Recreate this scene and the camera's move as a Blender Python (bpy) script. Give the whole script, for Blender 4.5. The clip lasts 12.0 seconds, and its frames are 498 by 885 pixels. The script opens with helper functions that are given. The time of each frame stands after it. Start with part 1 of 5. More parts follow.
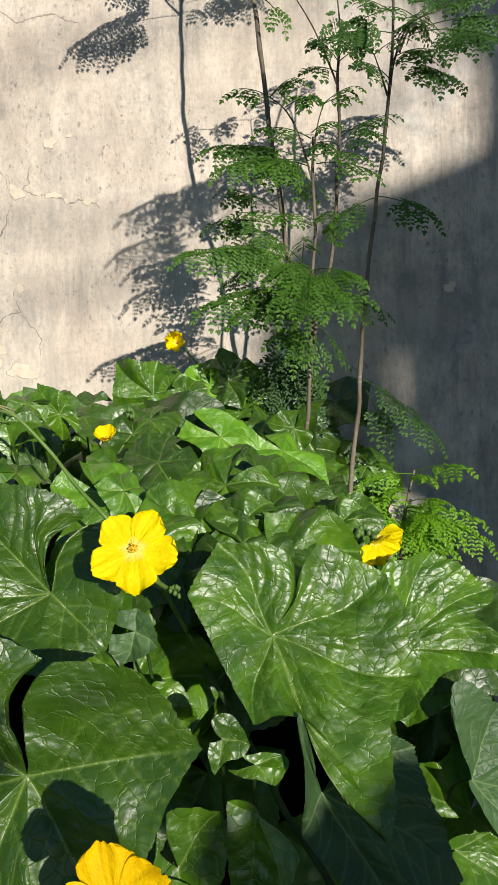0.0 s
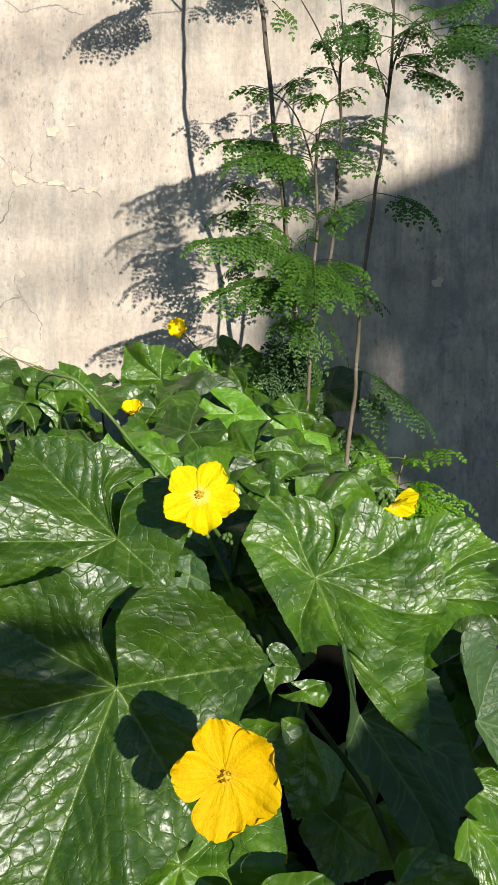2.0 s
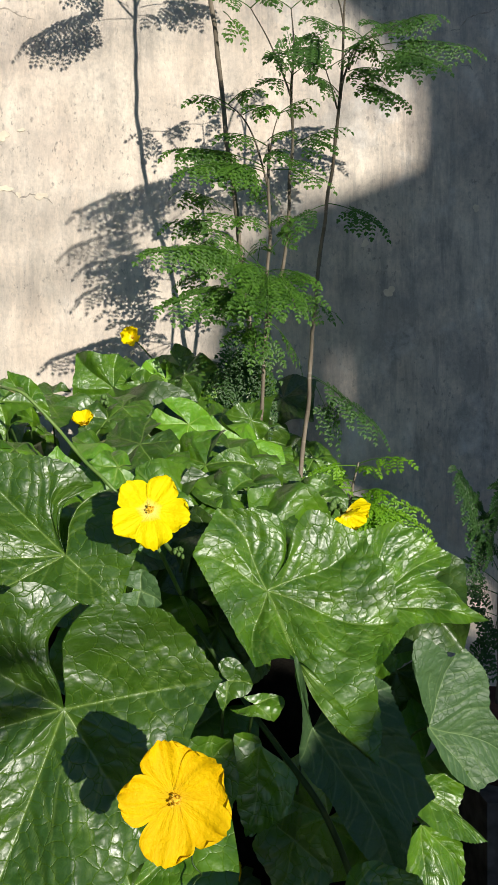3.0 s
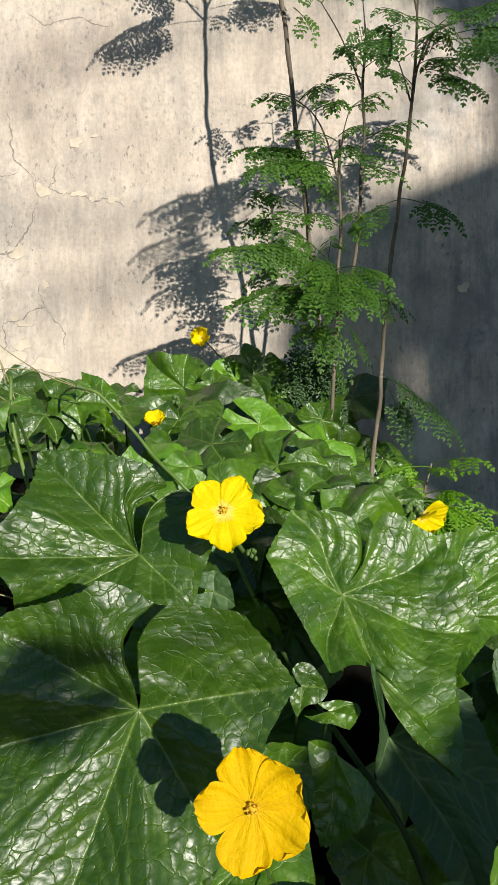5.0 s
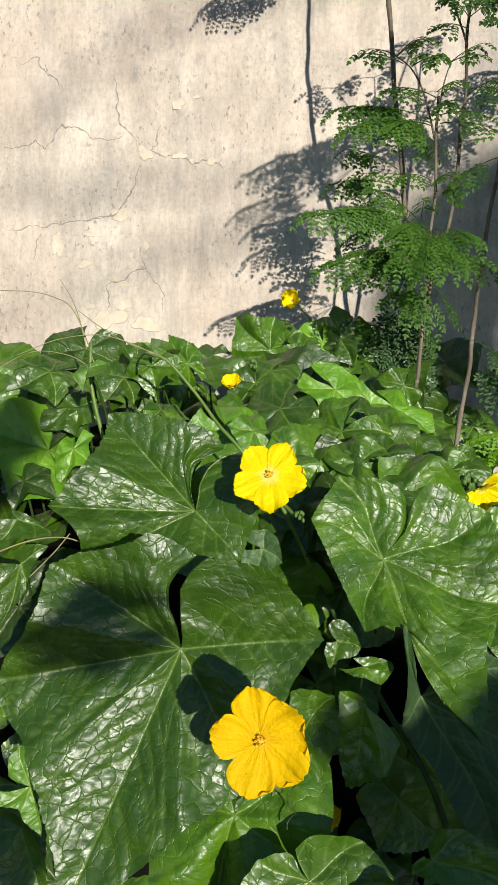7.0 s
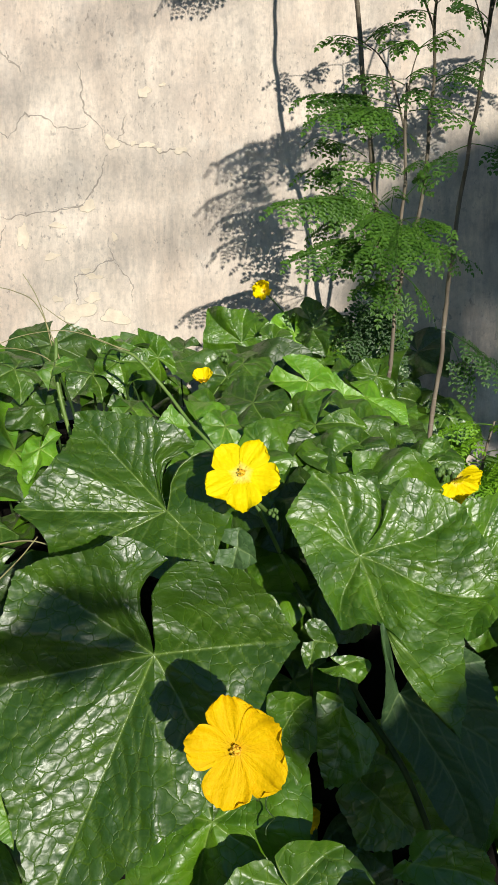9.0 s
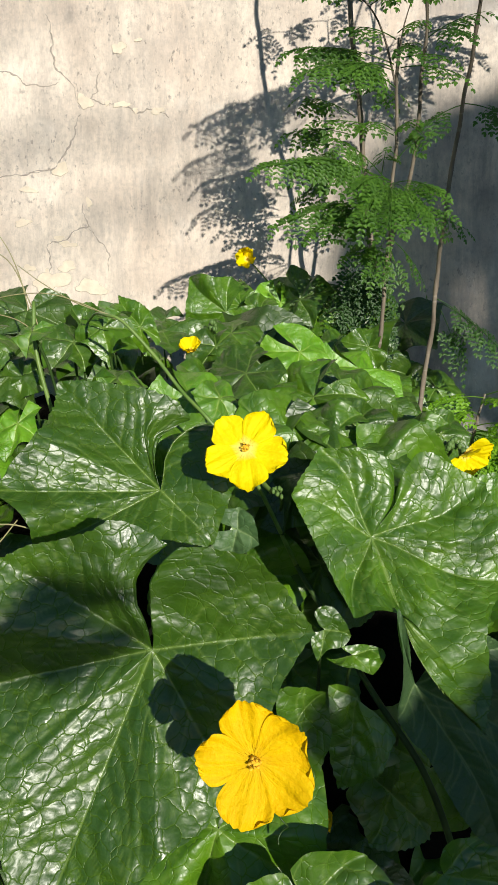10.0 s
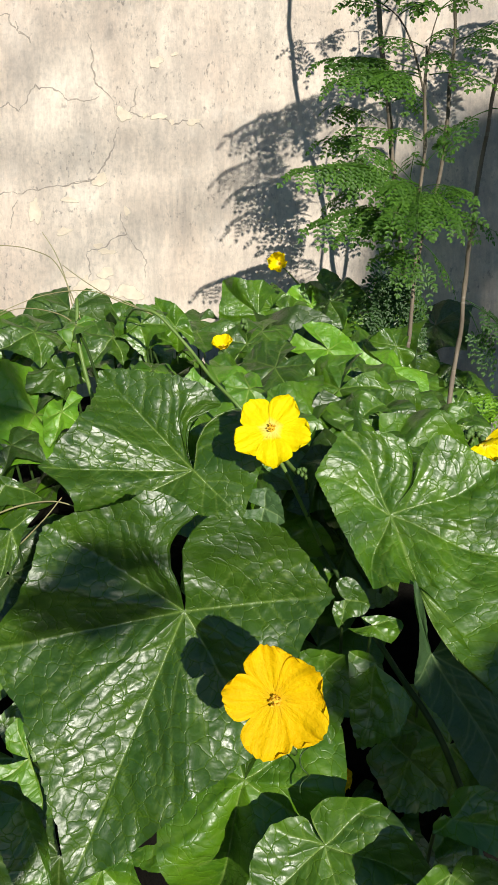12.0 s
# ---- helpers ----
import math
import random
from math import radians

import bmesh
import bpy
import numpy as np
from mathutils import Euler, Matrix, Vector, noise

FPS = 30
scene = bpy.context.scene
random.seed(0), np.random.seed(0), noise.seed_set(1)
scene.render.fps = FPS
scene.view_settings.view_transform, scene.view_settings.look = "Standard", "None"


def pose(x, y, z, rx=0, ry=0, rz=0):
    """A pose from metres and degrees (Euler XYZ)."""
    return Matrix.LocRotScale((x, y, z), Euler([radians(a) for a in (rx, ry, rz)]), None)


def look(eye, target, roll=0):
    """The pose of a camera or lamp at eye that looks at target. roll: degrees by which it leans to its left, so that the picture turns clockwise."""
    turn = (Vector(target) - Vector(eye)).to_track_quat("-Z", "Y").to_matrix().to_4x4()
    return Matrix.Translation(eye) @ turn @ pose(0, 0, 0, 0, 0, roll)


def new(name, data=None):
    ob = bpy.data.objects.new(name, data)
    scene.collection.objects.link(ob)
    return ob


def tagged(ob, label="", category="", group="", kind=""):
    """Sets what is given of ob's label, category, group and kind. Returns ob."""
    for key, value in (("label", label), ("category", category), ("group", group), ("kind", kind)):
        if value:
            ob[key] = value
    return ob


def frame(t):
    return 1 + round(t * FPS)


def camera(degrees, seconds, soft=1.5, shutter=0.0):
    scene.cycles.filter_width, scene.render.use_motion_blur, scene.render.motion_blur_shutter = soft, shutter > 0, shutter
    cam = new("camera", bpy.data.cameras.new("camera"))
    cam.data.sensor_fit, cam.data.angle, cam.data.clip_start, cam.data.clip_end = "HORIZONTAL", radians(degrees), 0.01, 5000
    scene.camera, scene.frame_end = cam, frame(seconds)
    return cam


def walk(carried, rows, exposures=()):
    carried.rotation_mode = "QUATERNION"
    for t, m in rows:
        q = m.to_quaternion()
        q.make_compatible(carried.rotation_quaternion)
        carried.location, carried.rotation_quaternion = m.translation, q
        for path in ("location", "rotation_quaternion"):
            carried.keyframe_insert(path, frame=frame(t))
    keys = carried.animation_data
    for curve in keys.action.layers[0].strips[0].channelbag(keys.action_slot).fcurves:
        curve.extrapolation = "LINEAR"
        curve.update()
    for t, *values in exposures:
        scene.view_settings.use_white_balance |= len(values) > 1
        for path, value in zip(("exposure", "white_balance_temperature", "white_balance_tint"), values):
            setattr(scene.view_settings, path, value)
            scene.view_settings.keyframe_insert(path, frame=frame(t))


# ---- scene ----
cam = camera(39.2, 12.0)
PATH = [
    (0, (0.018, -0.013, 1.584), (-0.032, 1.986, 1.525), -1.2),
    (0.5, (-0.011, -0.025, 1.555), (-0.011, 1.968, 1.389), -1.7),
    (1, (-0.043, -0.066, 1.545), (-0.062, 1.926, 1.377), -1.5),
    (1.5, (-0.071, -0.089, 1.543), (-0.112, 1.907, 1.427), -0.6),
    (2, (-0.068, -0.095, 1.549), (-0.03, 1.904, 1.48), -0.3),
    (2.5, (-0.061, -0.101, 1.557), (0.111, 1.891, 1.512), -0.2),
    (3, (-0.061, -0.091, 1.556), (0.1, 1.902, 1.504), -0.6),
    (3.2, (-0.063, -0.087, 1.554), (0.064, 1.909, 1.508), -0.7),
    (4.8, (-0.068, -0.082, 1.555), (-0.052, 1.917, 1.522), -0.3),
    (5, (-0.069, -0.077, 1.556), (-0.097, 1.922, 1.506), -0.6),
    (5.5, (-0.07, -0.065, 1.562), (-0.208, 1.93, 1.501), -0.8),
    (6, (-0.062, -0.055, 1.576), (-0.218, 1.936, 1.477), -0.9),
    (6.5, (-0.024, -0.089, 1.572), (-0.341, 1.875, 1.373), -0.1),
    (6.7, (-0.007, -0.11, 1.569), (-0.332, 1.854, 1.373), 1.0),
    (8.3, (-0.001, -0.126, 1.575), (-0.342, 1.844, 1.519), -0.7),
    (8.5, (-0.002, -0.116, 1.576), (-0.277, 1.859, 1.425), -0.2),
    (9, (-0.004, -0.098, 1.575), (-0.261, 1.876, 1.376), 0.1),
    (9.5, (-0.024, -0.061, 1.567), (-0.278, 1.904, 1.298), 0.3),
    (10, (-0.041, -0.033, 1.564), (-0.224, 1.941, 1.297), -0.0),
    (10.5, (-0.023, -0.066, 1.55), (-0.298, 1.896, 1.278), 0.3),
    (11, (-0.019, -0.093, 1.528), (-0.356, 1.859, 1.25), 0.7),
    (11.5, (-0.016, -0.106, 1.531), (-0.318, 1.851, 1.248), 0.1),
    (12, (-0.027, -0.087, 1.543), (-0.308, 1.878, 1.301), -0.2),
]
walk(cam, [(t, look(eye, target, roll)) for t, eye, target, roll in PATH], [(0, -0.10), (2.5, 0.02), (3.2, 0.0), (5.5, -0.14), (6, -0.04), (6.7, -0.06), (8.5, -0.12), (10, 0.0), (12, 0.0)])

# ---- light ----
SUN_AZ, SUN_EL = 26.0, 12.0
TO_SUN = Vector((math.sin(radians(SUN_AZ)) * math.cos(radians(SUN_EL)), -math.cos(radians(SUN_AZ)) * math.cos(radians(SUN_EL)), math.sin(radians(SUN_EL))))
world = bpy.data.worlds.new("sky")
scene.world = world
world.use_nodes = True
wt = world.node_tree
sky = wt.nodes.new("ShaderNodeTexSky")
sky.sky_type = "NISHITA"
sky.sun_disc = False
sky.sun_elevation = radians(SUN_EL)
sky.sun_rotation = radians(180 - SUN_AZ)
sky.dust_density, sky.ozone_density = 0.3, 4.2
wt.nodes["Background"].inputs["Strength"].default_value = 0.083
wt.links.new(sky.outputs["Color"], wt.nodes["Background"].inputs["Color"])
sun_data = bpy.data.lights.new("sun", "SUN")
sun_data.energy, sun_data.angle, sun_data.color = 4.8, radians(0.53), (1.0, 0.945, 0.85)
sun = new("sun", sun_data)
sun.matrix_world = look(TO_SUN * 30, (0, 0, 0))

# ---- materials ----


class Nodes:
    """Short hand for a node material."""

    def __init__(self, name):
        self.mat = bpy.data.materials.new(name)
        self.mat.use_nodes = True
        self.tree = self.mat.node_tree
        self.bsdf = self.tree.nodes["Principled BSDF"]
        self.out = self.tree.nodes["Material Output"]

    def add(self, kind, **values):
        n = self.tree.nodes.new(kind)
        for key, value in values.items():
            if key in n.inputs:
                n.inputs[key].default_value = value
            elif key == "operation":
                n.operation = value
            elif key == "data_type":
                n.data_type = value
            elif key == "blend_type":
                n.blend_type = value
            elif key == "clamp":
                n.clamp = value
            elif key == "attribute_name":
                n.attribute_name = value
            elif key == "feature":
                n.feature = value
            else:
                raise KeyError(key)
        return n

    def link(self, a, b):
        self.tree.links.new(a, b)

    def noise(self, coord, scale, detail=4.0, rough=0.55):
        n = self.add("ShaderNodeTexNoise", Scale=scale, Detail=detail, Roughness=rough)
        self.link(coord, n.inputs["Vector"])
        return n.outputs["Fac"]

    def stretch(self, coord, sx, sy, sz):
        n = self.add("ShaderNodeMapping", Scale=(sx, sy, sz))
        self.link(coord, n.inputs["Vector"])
        return n.outputs["Vector"]

    def ramp(self, fac, lo, hi, a=0.0, b=1.0):
        n = self.add("ShaderNodeMapRange", clamp=True)
        self.link(fac, n.inputs["Value"])
        for key, value in (("From Min", lo), ("From Max", hi), ("To Min", a), ("To Max", b)):
            n.inputs[key].default_value = value
        return n.outputs["Result"]

    def mix(self, fac, a, b, blend="MIX"):
        n = self.add("ShaderNodeMix", data_type="RGBA", blend_type=blend)
        for index, value in ((0, fac), (6, a), (7, b)):
            if isinstance(value, (tuple, list)):
                n.inputs[index].default_value = (*value, 1.0)
            elif isinstance(value, float):
                n.inputs[index].default_value = value
            else:
                self.link(value, n.inputs[index])
        return n.outputs[2]

    def math(self, op, a, b):
        n = self.add("ShaderNodeMath", operation=op)
        for i, value in enumerate((a, b)):
            if isinstance(value, float):
                n.inputs[i].default_value = value
            else:
                self.link(value, n.inputs[i])
        return n.outputs[0]

    def bump(self, height, strength, distance, chain=None):
        n = self.add("ShaderNodeBump", Strength=strength, Distance=distance)
        self.link(height, n.inputs["Height"])
        if chain is not None:
            self.link(chain, n.inputs["Normal"])
        return n.outputs["Normal"]

    def finish(self, colour, rough, normal=None, glow_through=None, amount=0.3):
        for key, value in (("Base Color", colour), ("Roughness", rough)):
            if isinstance(value, tuple):
                self.bsdf.inputs[key].default_value = (*value, 1.0)
            elif isinstance(value, float):
                self.bsdf.inputs[key].default_value = value
            else:
                self.link(value, self.bsdf.inputs[key])
        if normal is not None:
            self.link(normal, self.bsdf.inputs["Normal"])
        if glow_through is not None:
            t = self.add("ShaderNodeBsdfTranslucent")
            if isinstance(glow_through, tuple):
                t.inputs["Color"].default_value = (*glow_through, 1.0)
            else:
                self.link(glow_through, t.inputs["Color"])
            m = self.add("ShaderNodeMixShader", Fac=amount)
            self.link(self.bsdf.outputs[0], m.inputs[1])
            self.link(t.outputs[0], m.inputs[2])
            self.link(m.outputs[0], self.out.inputs["Surface"])
        return self.mat


def leaf_material(name, deep, light, vein, through_colour, rough=0.41, gloss=1.0):
    n = Nodes(name)
    uv = n.add("ShaderNodeTexCoord").outputs["UV"]
    rnd = n.add("ShaderNodeObjectInfo").outputs["Random"]
    veins = n.add("ShaderNodeAttribute", attribute_name="vein").outputs["Fac"]
    warp = n.add("ShaderNodeTexNoise", Scale=60.0, Detail=3.0)
    n.link(uv, warp.inputs["Vector"])
    bent = n.mix(0.012, uv, warp.outputs["Color"], "ADD")
    cells = n.add("ShaderNodeTexVoronoi", feature="DISTANCE_TO_EDGE", Scale=78.0)
    n.link(bent, cells.inputs["Vector"])
    small = n.add("ShaderNodeTexVoronoi", feature="DISTANCE_TO_EDGE", Scale=210.0)
    n.link(bent, small.inputs["Vector"])
    edge = n.ramp(cells.outputs["Distance"], 0.0, 0.34)
    pillow = n.math("MULTIPLY", edge, n.math("SUBTRACT", 2.0, edge))
    net = n.ramp(cells.outputs["Distance"], 0.010, 0.045, 1.0, 0.0)
    fine_net = n.ramp(small.outputs["Distance"], 0.02, 0.09, 1.0, 0.0)
    blotch = n.ramp(n.noise(uv, 22.0), 0.38, 0.66)
    col = n.mix(blotch, deep, light)
    tinted = n.mix(n.ramp(rnd, 0.25, 1.0, 0.0, 0.8), col, tuple(0.50 * c for c in deep))
    col = n.mix(n.math("MULTIPLY", net, 0.10), tinted, vein)
    col = n.mix(n.math("MULTIPLY", fine_net, 0.05), col, vein)
    col = n.mix(n.math("MULTIPLY", veins, 0.55), col, vein)
    specks = n.ramp(n.noise(uv, 190.0, 2.0), 0.73, 0.77)
    col = n.mix(n.math("MULTIPLY", specks, 0.10), col, (0.30, 0.26, 0.12))
    nor = n.bump(pillow, 1.0, 0.00032)
    nor = n.bump(n.ramp(cells.outputs["Distance"], 0.0, 0.04), 1.0, 0.00015, nor)
    nor = n.bump(n.ramp(small.outputs["Distance"], 0.0, 0.3), 0.6, 0.00012, nor)
    nor = n.bump(n.noise(n.stretch(uv, 1.0, 1.6, 1.0), 34.0, 2.5, 0.45), 0.9, 0.0052, nor)
    n.link(n.ramp(cells.outputs["Distance"], 0.0, 0.05, 0.15 * gloss, gloss), n.bsdf.inputs["Specular IOR Level"])
    r = n.ramp(n.noise(uv, 35.0), 0.3, 0.7, rough - 0.06, rough + 0.08)
    n.bsdf.inputs["Coat Weight"].default_value = 0.20
    n.bsdf.inputs["Coat Roughness"].default_value = 0.45
    n.link(nor, n.bsdf.inputs["Coat Normal"])
    glow = n.mix(n.math("MULTIPLY", veins, 0.5), through_colour, vein)
    return n.finish(col, r, nor, glow, 0.12)


LEAF = leaf_material("leaf_green", (0.040, 0.124, 0.001), (0.112, 0.254, 0.001), (0.24, 0.36, 0.07), (0.15, 0.40, 0.004))
LEAF_LIME = leaf_material("leaf_lime", (0.10, 0.29, 0.004), (0.18, 0.42, 0.006), (0.34, 0.46, 0.09), (0.24, 0.55, 0.01), 0.48)
# darker copy of the leaf green; the shade among leaves is in its colour
LEAF_SHADE_TONE = leaf_material("leaf_shade_tone", (0.030, 0.086, 0.002), (0.056, 0.130, 0.003), (0.15, 0.22, 0.05), (0.05, 0.14, 0.004), 0.44)
LEAF_PALE = leaf_material("leaf_pale", (0.055, 0.125, 0.04), (0.085, 0.17, 0.055), (0.25, 0.36, 0.14), (0.10, 0.28, 0.03), 0.58, 0.5)


def frond_material(name, a, b, glow):
    n = Nodes(name)
    isl = n.add("ShaderNodeNewGeometry").outputs["Random Per Island"]
    pos = n.add("ShaderNodeTexCoord").outputs["Object"]
    col = n.mix(isl, a, b)
    col = n.mix(n.ramp(n.noise(pos, 14.0), 0.4, 0.7), col, a)
    nor = n.bump(n.noise(pos, 260.0, 2.0), 0.3, 0.001)
    return n.finish(col, 0.5, nor, glow, 0.30)


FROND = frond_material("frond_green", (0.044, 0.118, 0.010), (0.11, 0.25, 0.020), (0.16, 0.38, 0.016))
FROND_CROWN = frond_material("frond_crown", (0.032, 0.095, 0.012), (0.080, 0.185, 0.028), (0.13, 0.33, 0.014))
# sunlit copy of the frond green, brightened in the colour itself
FROND_LIT = frond_material("frond_lit", (0.14, 0.33, 0.008), (0.25, 0.48, 0.015), (0.30, 0.60, 0.02))
# shaded copy of the frond green, with the shade in its colour
FROND_SHADED = frond_material("frond_shaded", (0.022, 0.072, 0.010), (0.045, 0.125, 0.018), (0.06, 0.20, 0.02))


def simple(name, a, b, scale, rough, bump_scale=0.0, bump_d=0.001, glow=None, through_amount=0.3):
    n = Nodes(name)
    pos = n.add("ShaderNodeTexCoord").outputs["Object"]
    col = n.mix(n.ramp(n.noise(pos, scale), 0.35, 0.65), a, b)
    nor = n.bump(n.noise(pos, bump_scale, 3.0), 0.6, bump_d) if bump_scale else None
    return n.finish(col, rough, nor, glow, through_amount)


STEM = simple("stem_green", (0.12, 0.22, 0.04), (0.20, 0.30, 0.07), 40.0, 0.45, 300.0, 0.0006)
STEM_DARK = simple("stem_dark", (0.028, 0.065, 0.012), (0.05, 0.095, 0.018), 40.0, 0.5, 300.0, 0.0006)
TENDRIL = simple("tendril_dry", (0.26, 0.23, 0.11), (0.38, 0.36, 0.17), 30.0, 0.6)
BUD = simple("bud_green", (0.07, 0.15, 0.03), (0.12, 0.21, 0.05), 90.0, 0.55, 500.0, 0.0006)
# near black, so the colour itself gives the deep shade in the leaf gaps
GAP_SHADE = simple("gap_shade", (0.004, 0.0036, 0.003), (0.010, 0.009, 0.007), 9.0, 0.95, 60.0, 0.012)
GROUND = simple("ground_dirt", (0.045, 0.042, 0.040), (0.085, 0.08, 0.075), 3.0, 0.95, 45.0, 0.01)
POT = simple("pot_clay", (0.09, 0.032, 0.02), (0.15, 0.055, 0.035), 20.0, 0.8, 120.0, 0.001)
BLOCKER = simple("blocker_stucco", (0.42, 0.40, 0.37), (0.52, 0.50, 0.46), 2.0, 0.9, 90.0, 0.002)
DEBRIS = simple("rubble", (0.06, 0.055, 0.05), (0.14, 0.13, 0.12), 18.0, 0.9, 80.0, 0.003)
YELLOWED = simple("leaf_yellowed", (0.55, 0.30, 0.02), (0.62, 0.42, 0.03), 60.0, 0.6, 0.0, 0.001, (0.7, 0.45, 0.02))


for dull in (GAP_SHADE, GROUND, DEBRIS):
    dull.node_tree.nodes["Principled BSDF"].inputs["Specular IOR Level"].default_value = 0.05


def bark_material(name, dark_top):
    n = Nodes(name)
    pos = n.add("ShaderNodeTexCoord").outputs["Object"]
    col = n.mix(n.ramp(n.noise(n.stretch(pos, 60, 60, 9), 1.0), 0.35, 0.7), (0.12, 0.095, 0.065), (0.29, 0.24, 0.175))
    rings = n.ramp(n.noise(n.stretch(pos, 4, 4, 130), 1.0, 2.0), 0.62, 0.70)
    col = n.mix(n.math("MULTIPLY", rings, 0.5), col, (0.38, 0.34, 0.27))
    height = n.add("ShaderNodeSeparateXYZ")
    n.link(pos, height.inputs[0])
    young = n.ramp(n.math("ADD", height.outputs["Z"], n.ramp(n.noise(pos, 6.0), 0.3, 0.7, -0.15, 0.15)), 1.85, 2.45, 0.0, dark_top)
    col = n.mix(young, col, (0.060, 0.050, 0.030))
    nor = n.bump(n.noise(n.stretch(pos, 160, 160, 60), 1.0), 0.6, 0.0015)
    return n.finish(col, 0.75, nor)


BARK = bark_material("bark", 0.8)
BARK_PALE = bark_material("bark_pale", 0.12)


def petal_material(name, a, b, heart, amount):
    n = Nodes(name)
    uv = n.add("ShaderNodeTexCoord").outputs["UV"]
    rays = n.noise(n.stretch(uv, 13, 1.6, 1), 1.0, 4.0)
    col = n.mix(n.ramp(rays, 0.3, 0.7), a, b)
    gradient = n.add("ShaderNodeSeparateXYZ")
    n.link(uv, gradient.inputs[0])
    throat = n.ramp(gradient.outputs["Y"], 0.04, 0.24, amount, 0.0)
    col = n.mix(throat, col, heart)
    folds = n.bump(rays, 0.6, 0.0014)
    crinkle = n.bump(n.noise(uv, 9.0, 3.0, 0.55), 0.6, 0.0022, folds)
    n.bsdf.inputs["Specular IOR Level"].default_value = 0.12
    return n.finish(col, 0.6, crinkle, (0.98, 0.72, 0.003), 0.16)


PETAL = petal_material("petal_lemon", (0.96, 0.72, 0.001), (0.99, 0.82, 0.001), (0.99, 0.93, 0.40), 0.5)
PETAL_DEEP = petal_material("petal_amber", (0.82, 0.49, 0.001), (0.92, 0.60, 0.002), (0.80, 0.52, 0.02), 0.4)
ANTHER = simple("anther_amber", (0.75, 0.42, 0.01), (0.90, 0.62, 0.04), 300.0, 0.8, 900.0, 0.001)


def wall_material():
    n = Nodes("old_plaster")
    pos = n.add("ShaderNodeTexCoord").outputs["Object"]
    cloud = n.noise(n.stretch(pos, 1.0, 1.0, 0.75), 2.6, 6.0, 0.6)
    streak = n.noise(n.stretch(pos, 17.0, 17.0, 2.6), 1.0, 6.0, 0.7)
    thin = n.noise(n.stretch(pos, 80.0, 80.0, 20.0), 1.0, 5.0, 0.7)
    grain = n.noise(pos, 70.0, 6.0, 0.7)
    pits = n.ramp(n.noise(n.stretch(pos, 1.0, 1.0, 0.55), 95.0, 2.0), 0.64, 0.72)
    mould = n.ramp(n.noise(n.stretch(pos, 1.0, 1.0, 0.6), 62.0, 4.0, 0.65), 0.575, 0.66)
    where = n.ramp(n.noise(pos, 3.0, 3.0), 0.40, 0.58)
    col = n.mix(n.ramp(cloud, 0.36, 0.64), (0.78, 0.650, 0.53), (0.91, 0.800, 0.67))
    col = n.mix(n.ramp(streak, 0.44, 0.72, 0.0, 0.36), col, (0.46, 0.405, 0.355))
    col = n.mix(n.ramp(thin, 0.46, 0.72, 0.0, 0.38), col, (0.44, 0.385, 0.335))
    col = n.mix(n.ramp(grain, 0.46, 0.68, 0.0, 0.34), col, (0.40, 0.36, 0.32))
    grey = n.ramp(n.noise(n.stretch(pos, 1.0, 1.0, 0.55), 5.5, 7.0, 0.68), 0.50, 0.70, 0.0, 0.38)
    col = n.mix(grey, col, (0.45, 0.41, 0.375))
    run = n.ramp(n.noise(n.stretch(pos, 12.0, 12.0, 1.3), 1.0, 6.0, 0.72), 0.50, 0.66)
    moved = n.add("ShaderNodeMapping", Location=(3.7, 0.0, 1.3), Scale=(0.8, 0.8, 0.55))
    n.link(pos, moved.inputs["Vector"])
    damp = n.ramp(n.noise(moved.outputs["Vector"], 1.0, 2.0), 0.45, 0.60)
    col = n.mix(n.math("MULTIPLY", n.math("MULTIPLY", run, damp), 0.28), col, (0.20, 0.19, 0.185))
    col = n.mix(n.math("MULTIPLY", pits, 0.07), col, (0.22, 0.20, 0.18))
    col = n.mix(n.math("MULTIPLY", n.math("MULTIPLY", mould, where), 0.55), col, (0.13, 0.125, 0.12))
    scuff = n.ramp(n.noise(n.stretch(pos, 1.0, 1.0, 0.8), 15.0, 6.0, 0.66), 0.53, 0.66)
    region = n.ramp(n.noise(moved.outputs["Vector"], 2.3, 3.0), 0.44, 0.62)
    col = n.mix(n.math("MULTIPLY", n.math("MULTIPLY", scuff, region), 0.5), col, (0.24, 0.225, 0.215))
    lime = n.ramp(n.noise(n.stretch(pos, 1.0, 1.0, 0.7), 6.3, 7.0, 0.7), 0.56, 0.70, 0.0, 0.45)
    col = n.mix(lime, col, (0.90, 0.83, 0.73))
    across = n.add("ShaderNodeSeparateXYZ")
    n.link(pos, across.inputs[0])
    corner = n.ramp(n.math("ADD", across.outputs["X"], n.ramp(n.noise(pos, 2.2, 4.0), 0.3, 0.7, -0.3, 0.3)), 0.05, 0.55)
    mottle = n.ramp(n.noise(n.stretch(pos, 1.0, 1.0, 0.7), 3.4, 9.0, 0.70), 0.47, 0.60)
    col = n.mix(n.math("MULTIPLY", n.math("MULTIPLY", mottle, corner), 0.62), col, (0.27, 0.262, 0.26))
    seep = n.ramp(n.noise(n.stretch(pos, 20.0, 20.0, 2.0), 1.0, 6.0, 0.7), 0.52, 0.64)
    col = n.mix(n.math("MULTIPLY", n.math("MULTIPLY", seep, corner), 0.42), col, (0.23, 0.22, 0.215))
    chalk = n.ramp(n.noise(n.stretch(pos, 1.0, 1.0, 0.9), 4.5, 8.0, 0.68), 0.53, 0.66)
    col = n.mix(n.math("MULTIPLY", n.math("MULTIPLY", chalk, corner), 0.60), col, (0.92, 0.88, 0.82))
